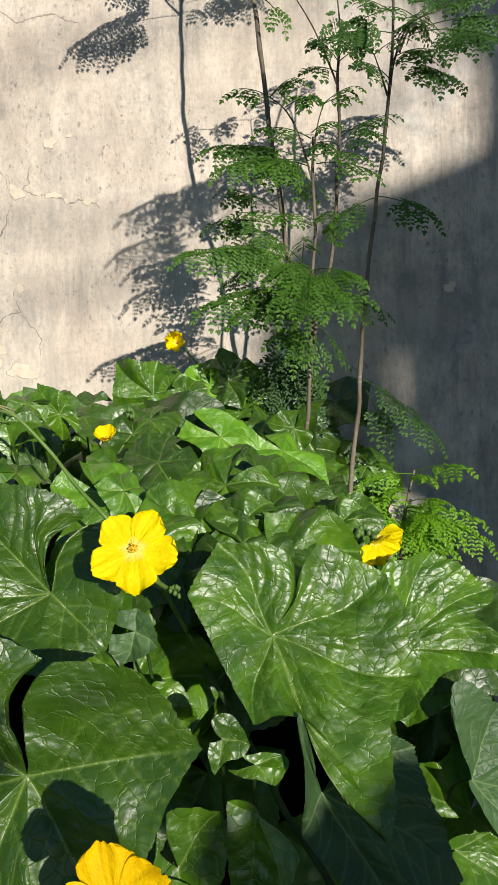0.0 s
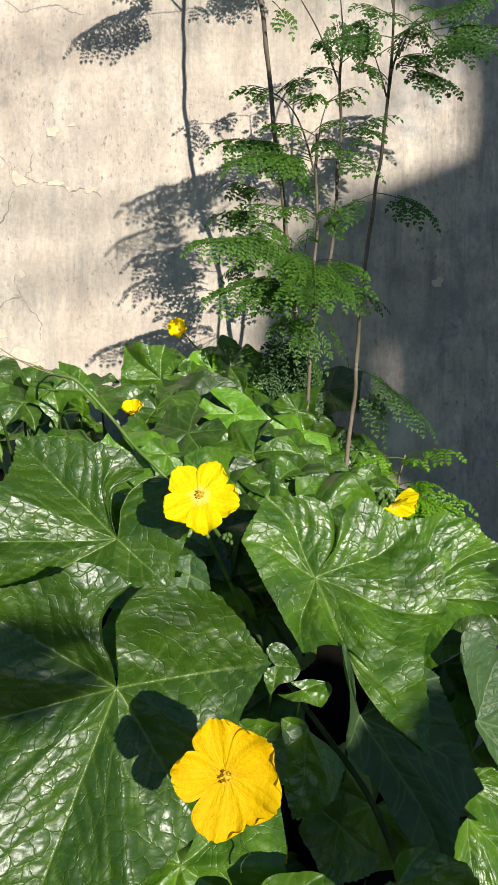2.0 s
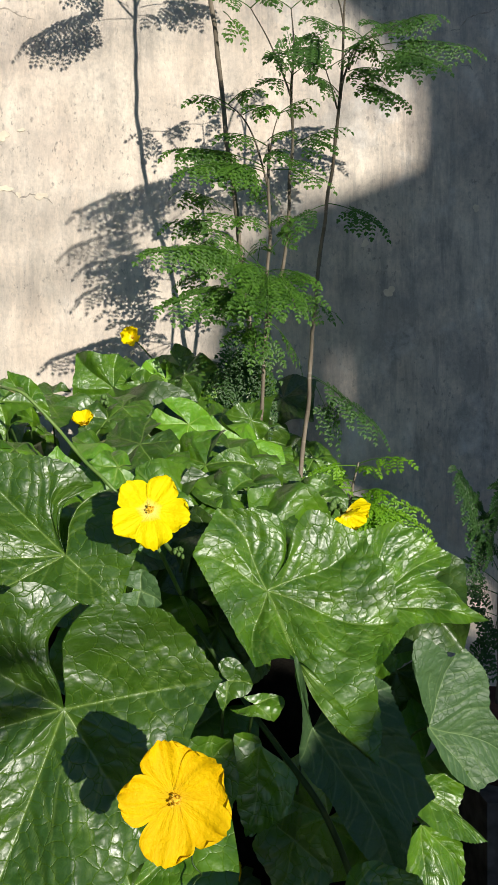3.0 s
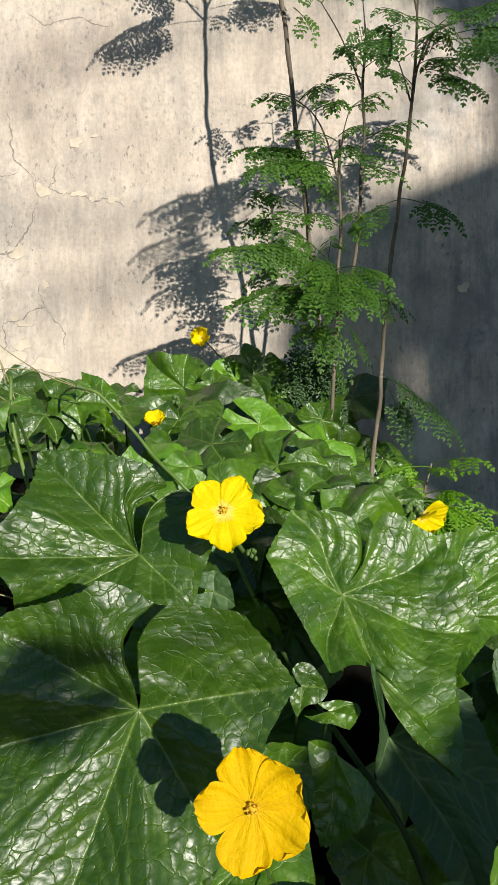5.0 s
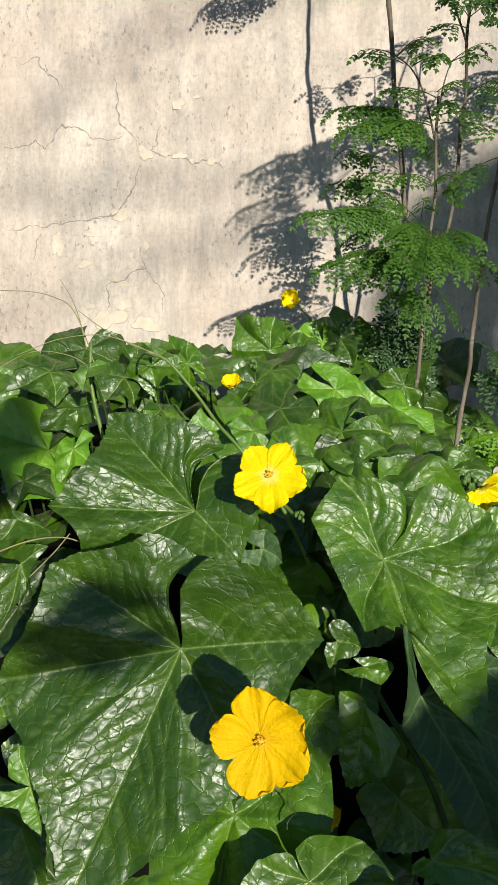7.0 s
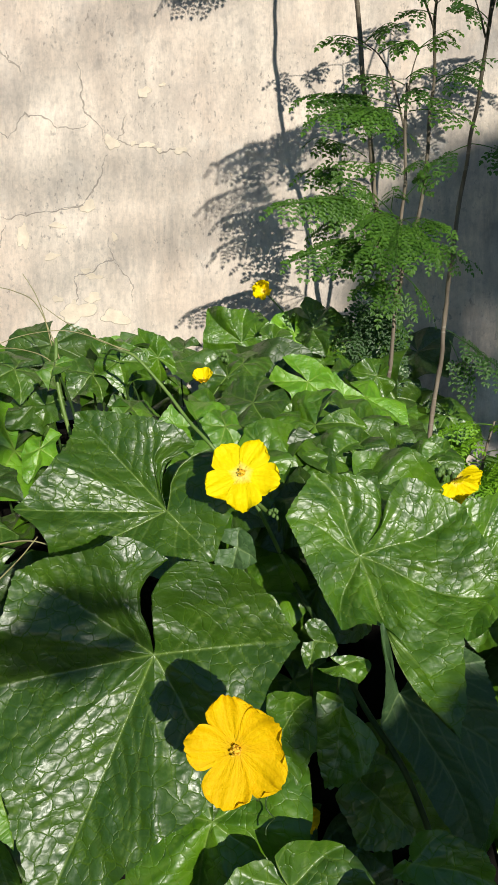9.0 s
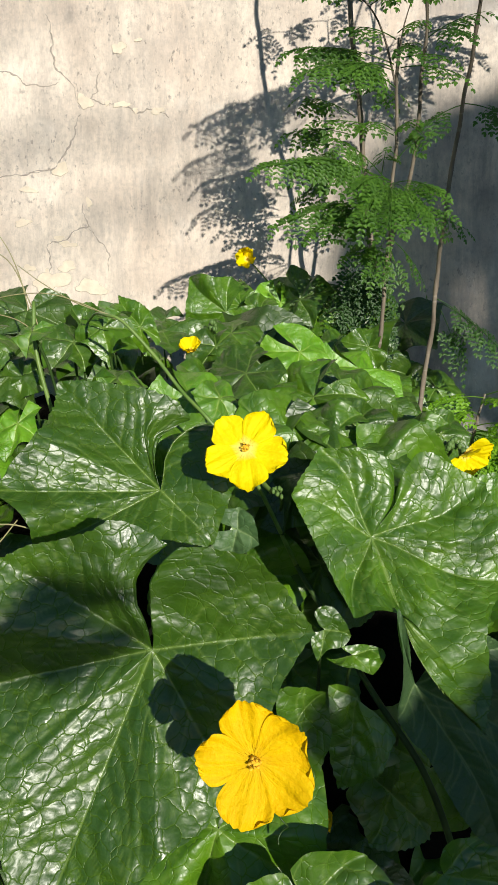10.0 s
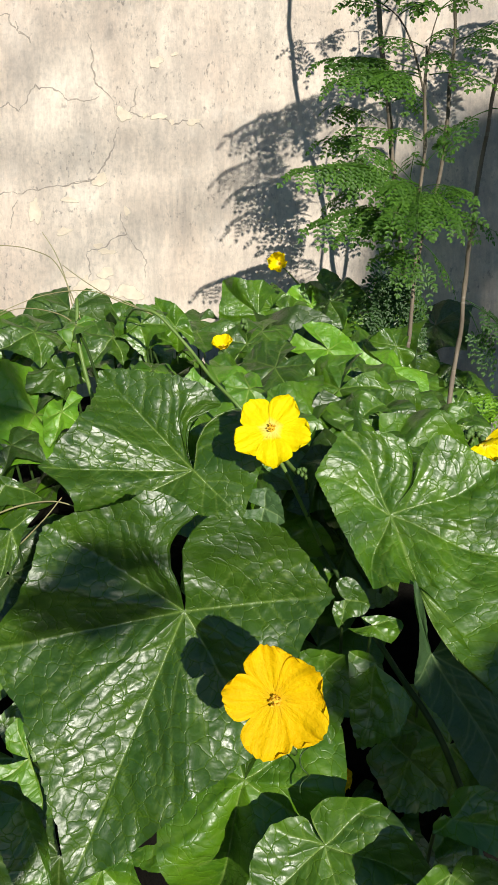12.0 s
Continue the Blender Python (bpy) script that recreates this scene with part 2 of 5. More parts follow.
    patchy = n.ramp(n.noise(n.stretch(pos, 1.0, 1.0, 0.7), 7.0, 9.0, 0.72), 0.36, 0.62, 0.82, 1.0)
    col = n.mix(1.0, col, n.mix(patchy, (0.0, 0.0, 0.0), (1.0, 1.0, 1.0)), "MULTIPLY")
    nor = n.bump(n.noise(n.stretch(pos, 1.0, 1.0, 0.4), 42.0, 6.0, 0.7), 0.5, 0.004)
    nor = n.bump(pits, 0.5, -0.0015, nor)
    n.bsdf.inputs["Specular IOR Level"].default_value = 0.2
    return n.finish(col, 0.92, nor)


WALL = wall_material()
FLAKE = simple("bare_plaster", (0.72, 0.62, 0.485), (0.85, 0.745, 0.585), 30.0, 0.9, 120.0, 0.0015)
RIM = simple("flake_edge", (0.50, 0.44, 0.36), (0.64, 0.56, 0.46), 60.0, 0.95)
CRACK = simple("crack_dark", (0.32, 0.28, 0.235), (0.48, 0.42, 0.35), 60.0, 0.95)

# ---- building helpers ----
PLACE = {}


def put(name, data, parent=None, m=None):
    """Link data under parent, at the world pose m."""
    ob = new(name, data)
    m = m or Matrix.Identity(4)
    PLACE[ob] = m
    if parent is None:
        ob.matrix_basis = m
    else:
        ob.parent = parent
        ob.matrix_parent_inverse = PLACE[parent].inverted()
        ob.matrix_basis = m
    return ob


def mesh_of(name, verts, faces, material, smooth=True):
    me = bpy.data.meshes.new(name)
    me.from_pydata([tuple(v) for v in verts], [], faces)
    me.materials.append(material)
    if smooth:
        me.polygons.foreach_set("use_smooth", [True] * len(me.polygons))
    me.update()
    return me


def part(name, verts, faces, material, parent, label="", smooth=True):
    ob = put(name, mesh_of(name, verts, faces, material, smooth), parent)
    return tagged(ob, label)


def thing(name, at, label, category, group="", kind=""):
    return tagged(put(name, None, None, Matrix.Translation(at)), label, category, group, kind)


def curve_points(keys, steps):
    """A smooth line through keys (Catmull-Rom)."""
    k = [Vector(p) for p in keys]
    k = [k[0] * 2 - k[1]] + k + [k[-1] * 2 - k[-2]]
    line = []
    for a, b, c, d in zip(k, k[1:], k[2:], k[3:]):
        for i in range(steps):
            t = i / steps
            line.append(0.5 * (2 * b + (c - a) * t + (2 * a - 5 * b + 4 * c - d) * t * t + (3 * b - a - 3 * c + d) * t ** 3))
    return line + [k[-2]]


def tube_data(line, r0, r1, sides=8, knots=0.0, rng=None):
    verts, faces = [], []
    count = len(line)
    side = Vector((1, 0.13, 0.21))
    for i, p in enumerate(line):
        way = (line[min(i + 1, count - 1)] - line[max(i - 1, 0)]).normalized()
        side = (side - way * side.dot(way)).normalized()
        other = way.cross(side)
        r = r0 + (r1 - r0) * i / (count - 1)
        if knots and rng:
            r *= 1 + (knots if rng.random() < 0.16 else 0.0) + rng.uniform(-0.04, 0.04)
        for j in range(sides):
            a = 2 * math.pi * j / sides
            verts.append(p + (side * math.cos(a) + other * math.sin(a)) * r)
    for i in range(count - 1):
        for j in range(sides):
            k = (j + 1) % sides
            faces.append((i * sides + j, i * sides + k, (i + 1) * sides + k, (i + 1) * sides + j))
    faces.append(tuple(range(sides))[::-1])
    faces.append(tuple((count - 1) * sides + j for j in range(sides)))
    return verts, faces


def tube(name, keys, r0, r1, material, parent, steps=6, sides=8, label="", knots=0.0, seed=1):
    line = curve_points(keys, steps)
    if knots:
        line = [p + Vector((noise.noise((p.z * 9, seed * 3.7, 0)), noise.noise((p.z * 9, seed * 5.1, 4)), 0)) * 0.0075 for p in line]
    v, f = tube_data(line, r0, r1, sides, knots, random.Random(seed))
    return part(name, v, f, material, parent, label)


# ---- palmate leaves ----


def facing_frame(at, normal):
    n = Vector(normal).normalized()
    e1 = Vector((0, 0, 1)).cross(n).normalized()
    e2 = n.cross(e1)
    return Matrix(((e1.x, e2.x, n.x, at[0]), (e1.y, e2.y, n.y, at[1]), (e1.z, e2.z, n.z, at[2]), (0, 0, 0, 1)))


def rim_line(keys, count):
    """The rim from one side of the notch at the stalk to the other: keys (degrees, mm, lift in mm, 1 at a lobe's tip or 2 at a bare corner)."""
    p = np.array([(r * math.cos(radians(a)), r * math.sin(radians(a)), h) for a, r, h, tip in keys], float) / 1000.0
    tip = [bool(k[3]) for k in keys]
    tip[0] = tip[-1] = True
    for _ in range(2):
        q, qt = [], []
        for i in range(len(p)):
            if tip[i]:
                q.append(p[i]), qt.append(True)
            else:
                q.append(0.25 * p[i - 1] + 0.75 * p[i]), qt.append(False)
                q.append(0.75 * p[i] + 0.25 * p[i + 1]), qt.append(False)
        p, tip = np.array(q), qt
    s = np.concatenate([[0], np.cumsum(np.linalg.norm(np.diff(p, axis=0), axis=1))])
    t = np.linspace(0, s[-1], count + 1)
    return np.stack([np.interp(t, s, p[:, i]) for i in range(3)], 1), t


def segment_distance(pts, a, b):
    d = b - a
    t = np.clip(((pts - a) @ d) / (d @ d + 1e-12), 0, 1)
    return np.linalg.norm(pts - a - t[:, None] * d, axis=1), t


def leaf_mesh(keys, nr, nt, seed, material, quilt=0.0009, bend=6.0, follow=False):
    rng = random.Random(seed)
    rim, along = rim_line(keys, nt)
    size = float(np.mean(np.linalg.norm(rim[:, :2], axis=1)))
    wave = sum(rng.uniform(0.3, 1) * np.sin(along / size * rng.uniform(2, 9) + rng.uniform(0, 6)) for _ in range(5))
    teeth = np.abs(((along / (0.013 + 0.003 * np.sin(along * 17))) % 1.0) - 0.3)
    scallop = sum(rng.uniform(0.4, 1.0) * np.sin(along / rng.uniform(0.006, 0.022) + rng.uniform(0, 6)) for _ in range(4))
    grow = 1 + (0.030 * (0.4 - teeth) + 0.008 * scallop) * min(1.6, 0.10 / size)
    rim = rim * np.stack([grow, grow, np.ones_like(grow)], 1)
    rho = (np.arange(nr + 1) / nr) ** 0.85
    xy = rho[:, None, None] * rim[None, :, :2]
    lift = rim[None, :, 2] * rho[:, None] ** 1.6
    lift = lift + (wave + 0.25 * np.roll(scallop, 5))[None, :] * 0.016 * size * rho[:, None] ** 3
    flat = xy.reshape(-1, 2)
    tips = [np.array((r * math.cos(radians(a)), r * math.sin(radians(a)))) / 1000.0 for a, r, h, t in keys if t == 1]
    first = np.full(len(flat), 1.0)
    veins = np.zeros(len(flat))
    zero = np.zeros(2)
    for tip in tips:
        d, t = segment_distance(flat, zero, tip * 0.97)
        first = np.minimum(first, d)
        veins = np.maximum(veins, np.exp(-(d / (0.0011 * (1.25 - t))) ** 2))
    second = np.full(len(flat), 1.0)
    for tip in tips:
        length = np.linalg.norm(tip)
        u = tip / length
        step = max(0.020, 0.13 * length)
        pos, flip = step * 0.9, 1
        while pos < length * 0.93:
            for sgn in (1, -1):
                ang = sgn * radians(rng.uniform(38, 56))
                way = np.array((u[0] * math.cos(ang) - u[1] * math.sin(ang), u[0] * math.sin(ang) + u[1] * math.cos(ang)))
                start = u * (pos + rng.uniform(-0.2, 0.2) * step)
                reach = 0.55 * (length - pos) * rng.uniform(0.7, 1.1) + 0.02
                middle = start + way * reach * 0.5
                end = middle + (way * 0.8 + u * 0.35) * reach * 0.5
                for a, b in ((start, middle), (middle, end)):
                    d, t = segment_distance(flat, a, b)
                    second = np.minimum(second, d)
                    veins = np.maximum(veins, 0.55 * np.exp(-(d / 0.0009) ** 2))
            pos += step * rng.uniform(0.8, 1.2)
    k = size / 0.12
    z = lift.reshape(-1)
    near = np.minimum(first, 0.075 * k)
    z = z + 0.48 * (near - near ** 2 / (0.28 * k)) * rng.uniform(0.8, 1.25)
    between = np.minimum(second, 0.013)
    z = z + 0.15 * (between - between ** 2 / 0.026)
    z = z + quilt * (1 - np.exp(-np.minimum(first, second) / 0.0045)) * min(k, 1.3)
    ph = [rng.uniform(0, 6) for _ in range(6)]
    x, y = flat[:, 0], flat[:, 1]
    rough = np.sin(x * 210 + ph[0] + 2 * np.sin(y * 130 + ph[1])) * np.sin(y * 190 + ph[2] + 2 * np.sin(x * 150 + ph[3]))
    z = z + 0.0004 * rough * min(k, 1.2) + 0.009 * k * np.sin(x * 23 / k + ph[4]) * np.sin(y * 19 / k + ph[5]) * np.repeat(rho, nt + 1)
    z = z + 0.0026 * k * (np.sin(x * 71 / k + ph[1] + 1.5 * np.sin(y * 40 / k + ph[0])) * np.sin(y * 63 / k + ph[3] + 1.5 * np.sin(x * 37 / k + ph[5]))) * np.repeat(np.minimum(1.0, 1.6 * rho), nt + 1)
    if follow:
        swing = np.zeros((nr + 1, nt + 1))
        reach = np.linalg.norm(rim[:, :2], axis=1)
        j = np.arange(nt + 1) / nt
        for ends, place in ((keys, j), (keys[::-1], 1 - j)):
            stop = next(i for i, k in enumerate(ends) if k[3])
            rr, aa = [k[1] / 1000 for k in ends[:stop + 1]], [radians(k[0]) for k in ends[:stop + 1]]
            edge_end = place[np.argmin(np.abs(reach - rr[-1]) + 9 * (place > 0.25))]
            weight = np.exp(-(np.maximum(0, place - edge_end) / 0.06) ** 2) * (place < 0.45)
            here = np.interp(rho[:, None] * reach[None, :], rr, aa)
            swing += weight[None, :] * (here - np.interp(reach, rr, aa)[None, :])
        swing = swing.reshape(-1)
    else:
        swing = np.repeat(radians(bend) * np.sin(math.pi * rho) ** 1.2, nt + 1)
    turned_xy = np.stack([x * np.cos(swing) - y * np.sin(swing), x * np.sin(swing) + y * np.cos(swing)], 1)
    verts = np.concatenate([turned_xy, z[:, None]], 1)
    w = nt + 1
    faces = [(0 + i * w + j, i * w + j + 1, (i + 1) * w + j + 1, (i + 1) * w + j) for i in range(1, nr) for j in range(nt)]
    faces += [(0, w + j + 1, w + j) for j in range(nt)]
    if keys[-1][0] > keys[0][0]:
        faces = [f[::-1] for f in faces]
    me = mesh_of("leaf", verts, faces, material)
    data = me.attributes.new("vein", "FLOAT", "POINT")
    data.data.foreach_set("value", veins)
    layer = me.uv_layers.new(name="UVMap")
    loops = np.empty(len(me.loops), int)
    me.loops.foreach_get("vertex_index", loops)
    layer.data.foreach_set("uv", flat[loops].reshape(-1))
    return me


SEEDS = iter(range(1, 9999))


def petiole(leaf_ob, at, normal, length):
    a = Vector(at)
    n = Vector(normal).normalized()
    b = a - n * length * 0.35 + Vector((0, 0.01, -length * 0.30))
    c = a - n * length * 0.55 + Vector((0, 0.03, -length))
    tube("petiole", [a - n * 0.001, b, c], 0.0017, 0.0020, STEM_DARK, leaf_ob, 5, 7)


def leaf(parent, at, normal, keys, tone=None, label="", bend=6.0, follow=False):
    size = max(k[1] for k in keys)
    nr, nt = (64, 300) if size > 110 else (40, 190)
    me = leaf_mesh(keys, nr, nt, next(SEEDS), tone or LEAF, bend=bend, follow=follow)
    ob = tagged(put("leaf", me, parent, facing_frame(at, normal)), label)
    petiole(ob, at, normal, 0.10)
    return ob


def lobes(turn, length, wide, rng):
    """Rim of a plain five-lobed leaf whose middle lobe points to turn degrees."""
    mm = length * 1000
    base = [(-166, 0.70, 0, 0), (-140, 0.82, 0, 1), (-118, 0.78, 0, 0), (-95, 0.84, 0, 0), (-76, 0.97, 0, 1), (-60, 0.88, 0, 0), (-42, 0.82, 0, 0), (-20, 0.90, 0, 0), (0, 1.12, 0, 1),
            (20, 0.90, 0, 0), (42, 0.82, 0, 0), (60, 0.88, 0, 0), (76, 0.97, 0, 1), (95, 0.84, 0, 0), (118, 0.78, 0, 0), (140, 0.82, 0, 1), (166, 0.70, 0, 0)]
    rim = []
    for a, r, h, t in base:
        r *= rng.uniform(0.92, 1.08) * mm
        x, y = r * math.cos(radians(a)), r * math.sin(radians(a)) * wide
        droop = -0.42 * math.hypot(x, y) * (1 if t else 0.5) * rng.uniform(0.0, 1.4)
        rim.append((turn + math.degrees(math.atan2(y, x)), math.hypot(x, y), droop, t))
    return rim


def plain_leaf(parent, at, normal, turn, length, wide=1.0, tone=None, label=""):
    seed = next(SEEDS)
    nr, nt = (26, 130) if length > 0.045 else (14, 80)
    rng = random.Random(seed)
    me = leaf_mesh(lobes(turn, length, wide, rng), nr, nt, seed, tone or (LEAF_SHADE_TONE if rng.random() < 0.07 else LEAF))
    if parent.name == "luffa_vine.001":
        normal = Vector(normal) + Vector((rng.gauss(0.05, 0.28), rng.gauss(0, 0.15), rng.gauss(0, 0.22)))
    ob = tagged(put("leaf", me, parent, facing_frame(at, normal)), label)
    petiole(ob, at, normal, 0.07)
    return ob


# ---- flowers ----


def petal_mesh(seed, length, width, material):
    rng = random.Random(seed)
    nu, nv = 26, 24
    verts, uvs, faces = [], [], []
    ph = [rng.uniform(0, 6.28) for _ in range(6)]
    for i in range(nu + 1):
        s = i / nu
        for j in range(nv + 1):
            v = 2 * j / nv - 1
            shape = (0.24 + 0.76 * math.sin(min(1.0, s * 1.45) * math.pi / 2) ** 1.2) * math.sqrt(max(0.0, 1 - max(0.0, (s - 0.58) / 0.46) ** 5.0))
            x = length * (0.06 + 0.94 * s * (1 - 0.20 * abs(v) ** 2.6 * s * s) + 0.014 * s * math.sin(v * 5 + ph[0]) + 0.012 * s * math.sin(v * 13 + ph[4]))
            y = width * 0.5 * v * max(shape, 0.34 if s > 0.9 else 0.0)
            z = 0.22 * length * s * s * 0.35 + length * (0.030 * math.sin(v * 6.5 + ph[1]) * s + 0.020 * math.sin(v * 15 + 3 * s + ph[2]) * s * s)
            z += length * 0.045 * math.sin(s * 6 + ph[3]) * s + length * 0.05 * s ** 4 * math.sin(3.5 * v + ph[5]) - 0.06 * length * (1 - abs(v)) * s * (1 - s)
            verts.append((x, y, z))
            uvs.append((0.5 * (v + 1), s))
    w = nv + 1
    for i in range(nu):
        for j in range(nv):
            faces.append((i * w + j, (i + 1) * w + j, (i + 1) * w + j + 1, i * w + j + 1))
    me = mesh_of("petal", verts, faces, material)
    layer = me.uv_layers.new(name="UVMap")
    for loop in me.loops:
        layer.data[loop.index].uv = uvs[loop.vertex_index]
    return me


def blob(radius, seed, rough=0.2, rings=6, sides=9, stretch=1.0):
    rng = random.Random(seed)
    verts, faces = [], []
    for i in range(rings + 1):
        a = math.pi * i / rings
        for j in range(sides):
            b = 2 * math.pi * j / sides
            r = radius * (1 + rng.uniform(-rough, rough))
            verts.append(Vector((r * math.sin(a) * math.cos(b), r * math.sin(a) * math.sin(b), r * math.cos(a) * stretch)))
    for i in range(rings):
        for j in range(sides):
            k = (j + 1) % sides
            faces.append((i * sides + j, (i + 1) * sides + j, (i + 1) * sides + k, i * sides + k))
    return verts, faces


def flower(parent, at, normal, petals, radius=0.042, label="", cup=8.0, tone=PETAL_DEEP, spread=0.92, stalk=((0, 0.01, -0.03), (0.01, 0.05, -0.07))):
    """petals: (degrees, relative length, relative width, tilt)."""
    m = facing_frame(at, normal)
    v, f = blob(0.0036, 5, 0.2, 6, 10, 0.9)
    head = put("flower", mesh_of("flower", [p + Vector((0, 0, 0.003)) for p in v], f, ANTHER), parent, m)
    tagged(head, label)
    rng = random.Random(7)
    for i, (deg, long, wide, tilt) in enumerate(petals):
        me = petal_mesh(40 + i + int(abs(at[0]) * 1000), radius * long, radius * wide * spread, tone)
        put("petal", me, head, m @ pose(0, 0, 0.0006 * i, 0, 0, deg) @ pose(0, 0, 0, 0, -(cup + tilt), 0))
    for i in range(9):
        a = i * 2.4
        r = 0.0035 * math.sqrt(i / 9)
        v, f = blob(0.0012, 90 + i, 0.25, 4, 6)
        put("anther", mesh_of("anther", [p + Vector((r * math.cos(a) * 1.3, r * math.sin(a) * 1.3, 0.0055 + 0.0015 * rng.random())) for p in v], f, ANTHER), head, m)
    back = [m @ Vector((0, 0, z)) for z in (0.0, -0.006, -0.014)]
    v, f = tube_data(back, 0.005, 0.003, 8)
    part("calyx", v, f, BUD, head)
    keys = [back[-1]] + [Vector(at) + Vector(p) for p in stalk]
    tube("stalk", keys, 0.0022, 0.0026, STEM, head, 6, 7)
    return head


# ---- moringa fronds ----


def frond_mesh(base, tip, width, material, seed, leaflet=0.0135):
    """An arching feathered leaf: side stalks in pairs that hang from the midrib, each with rows of oval leaflets."""
    rng = random.Random(seed)
    b, t = Vector(base), Vector(tip)
    span = t - b
    length = span.length
    mid = b + span * 0.5 + Vector((0, 0, 0.14 * length))
    line = [b * (1 - s) ** 2 + mid * 2 * s * (1 - s) + t * s * s for s in [i / 14 for i in range(15)]]
    verts, faces = tube_data(line, 0.0015, 0.0007, 5)
    verts = list(verts)

    def leaflet_at(p, way, up, size):
        way = way.normalized()
        side = up.cross(way).normalized()
        nor = way.cross(side)
        wid = size * rng.uniform(0.52, 0.62)
        n = len(verts)
        for x, y in ((0, 0), (0.18, 0.30), (0.50, 0.50), (0.82, 0.38), (1.0, 0.0), (0.82, -0.38), (0.50, -0.50), (0.18, -0.30)):
            verts.append(p + way * (x * size) + side * (y * wid) + nor * (abs(y) * wid * 0.30 - x * x * size * 0.14))
        faces.append((n, n + 1, n + 2, n + 3, n + 4))
        faces.append((n, n + 4, n + 5, n + 6, n + 7))

    def twig(a, c, r):
        n = len(verts)
        way = (c - a).normalized()
        s1 = way.orthogonal().normalized() * r
        s2 = way.cross(s1).normalized() * r
        for p in (a, c):
            verts.extend((p + s1, p - s1 * 0.5 + s2 * 0.87, p - s1 * 0.5 - s2 * 0.87))
        for i in range(3):
            j = (i + 1) % 3
            faces.append((n + i, n + j, n + 3 + j, n + 3 + i))

    def pinna(a, way, up, reach, depth):
        steps = max(2, int(reach / (leaflet * 0.52)))
        droop = rng.uniform(0.35, 0.75)
        last = a
        for i in range(1, steps + 1):
            f = i / steps
            p = a + way * reach * f - Vector((0, 0, droop * reach * f ** 1.5))
            twig(last, p, 0.0006)
            along = (p - last).normalized()
            up_here = (up - along * up.dot(along)).normalized()
            side = up_here.cross(along).normalized()
            if f > 0.10:
                for sgn in (1, -1):
                    w = along * 0.62 + side * sgn + Vector((rng.uniform(-0.12, 0.12), rng.uniform(-0.12, 0.12), rng.uniform(-0.25, 0.05)))
                    short = reach * 0.40 * (1 - f)
                    if depth and f < 0.55 and short > leaflet * 1.0 and i % 2:
                        pinna(p, w.normalized(), up_here, short + leaflet * 0.6, 0)
                    elif rng.random() < 0.96:
                        tilt = (up_here + Vector((rng.uniform(-0.13, 0.13), rng.uniform(-0.13, 0.08), rng.uniform(-0.08, 0.08)))).normalized()
                        leaflet_at(p, w, tilt, leaflet * rng.uniform(0.82, 1.1) * (1.08 - 0.35 * f))
            last = p
        leaflet_at(last, along + Vector((0, 0, -0.2)), up_here, leaflet * 1.0)

    lean = Vector((rng.uniform(-0.1, 0.5), rng.uniform(-1.1, -0.6), 0.75))
    nodes = max(4, int(length / 0.027))
    for i in range(1, nodes + 1):
        s = 0.26 + 0.74 * i / nodes
        k = min(13, int(s * 14))
        p = line[k].lerp(line[k + 1], s * 14 - k)
        way = (line[k + 1] - line[k]).normalized()
        up = lean + Vector((rng.uniform(-0.15, 0.15), rng.uniform(-0.15, 0.15), 0))
        up = (up - way * up.dot(way)).normalized()
        side = up.cross(way).normalized()
        reach = 0.80 * width * (1.12 - 0.66 * s) * rng.uniform(0.85, 1.15)
        if i == nodes:
            pinna(p, way, up, max(reach, leaflet * 2), 0)
        else:
            for sgn in (1, -1):
                pinna(p, (way * 0.7 + side * sgn + Vector((0, 0, -0.12))).normalized(), up, reach, 1 if reach > 0.045 else 0)
    return mesh_of("frond", verts, faces, material)


FROND_SEEDS = iter(range(500, 9999))


def frond(tree, base, tip, width, material=None, leaflet=0.0135):
    if tree.name.startswith("shade_shoot"):
        leaflet = 0.0125
    put("frond", frond_mesh(base, tip, width, material or TREE_TONE[tree], next(FROND_SEEDS), leaflet), tree)


TREE_TONE = {}


def sapling(base, label, tone, group="moringa saplings"):
    tree = thing("moringa_sapling", base, label, "tree", group)
    TREE_TONE[tree] = tone
    return tree


# ---- the setting ----


def box(x0, y0, z0, x1, y1, z1):
    v = [Vector((x, y, z)) for x in (x0, x1) for y in (y0, y1) for z in (z0, z1)]
    return v, [(0, 1, 3, 2), (4, 6, 7, 5), (0, 4, 5, 1), (2, 3, 7, 6), (0, 2, 6, 4), (1, 5, 7, 3)]


def setting(name, verts, faces, material, label, category, smooth=False):
    ob = put(name, mesh_of(name, verts, faces, material, smooth))
    return tagged(ob, label, category, kind="structure")


WALL_Y = 2.34


def plaster_wall():
    nx, nz = 160, 70
    verts, faces = [], []
    for i in range(nx + 1):
        for j in range(nz + 1):
            x, z = -5 + 10 * i / nx, -0.1 + 4.3 * j / nz
            bulge = 0.005 * noise.noise((x * 0.9, 3.1, z * 0.9)) + 0.002 * noise.noise((x * 5, 1.7, z * 5))
            verts.append((x, WALL_Y + bulge - 0.003, z))
    w = nz + 1
    for i in range(nx):
        for j in range(nz):
            faces.append((i * w + j, (i + 1) * w + j, (i + 1) * w + j + 1, i * w + j + 1))
    n = len(verts)
    bv, bf = box(-5, WALL_Y + 0.01, -0.1, 5, WALL_Y + 0.24, 4.2)
    verts += [tuple(p) for p in bv]
    faces += [tuple(n + k for k in f) for f in bf]
    return setting("wall_back", verts, faces, WALL, "old cream plastered wall with cracks and grey rain streaks", "wall", True)


wall = plaster_wall()


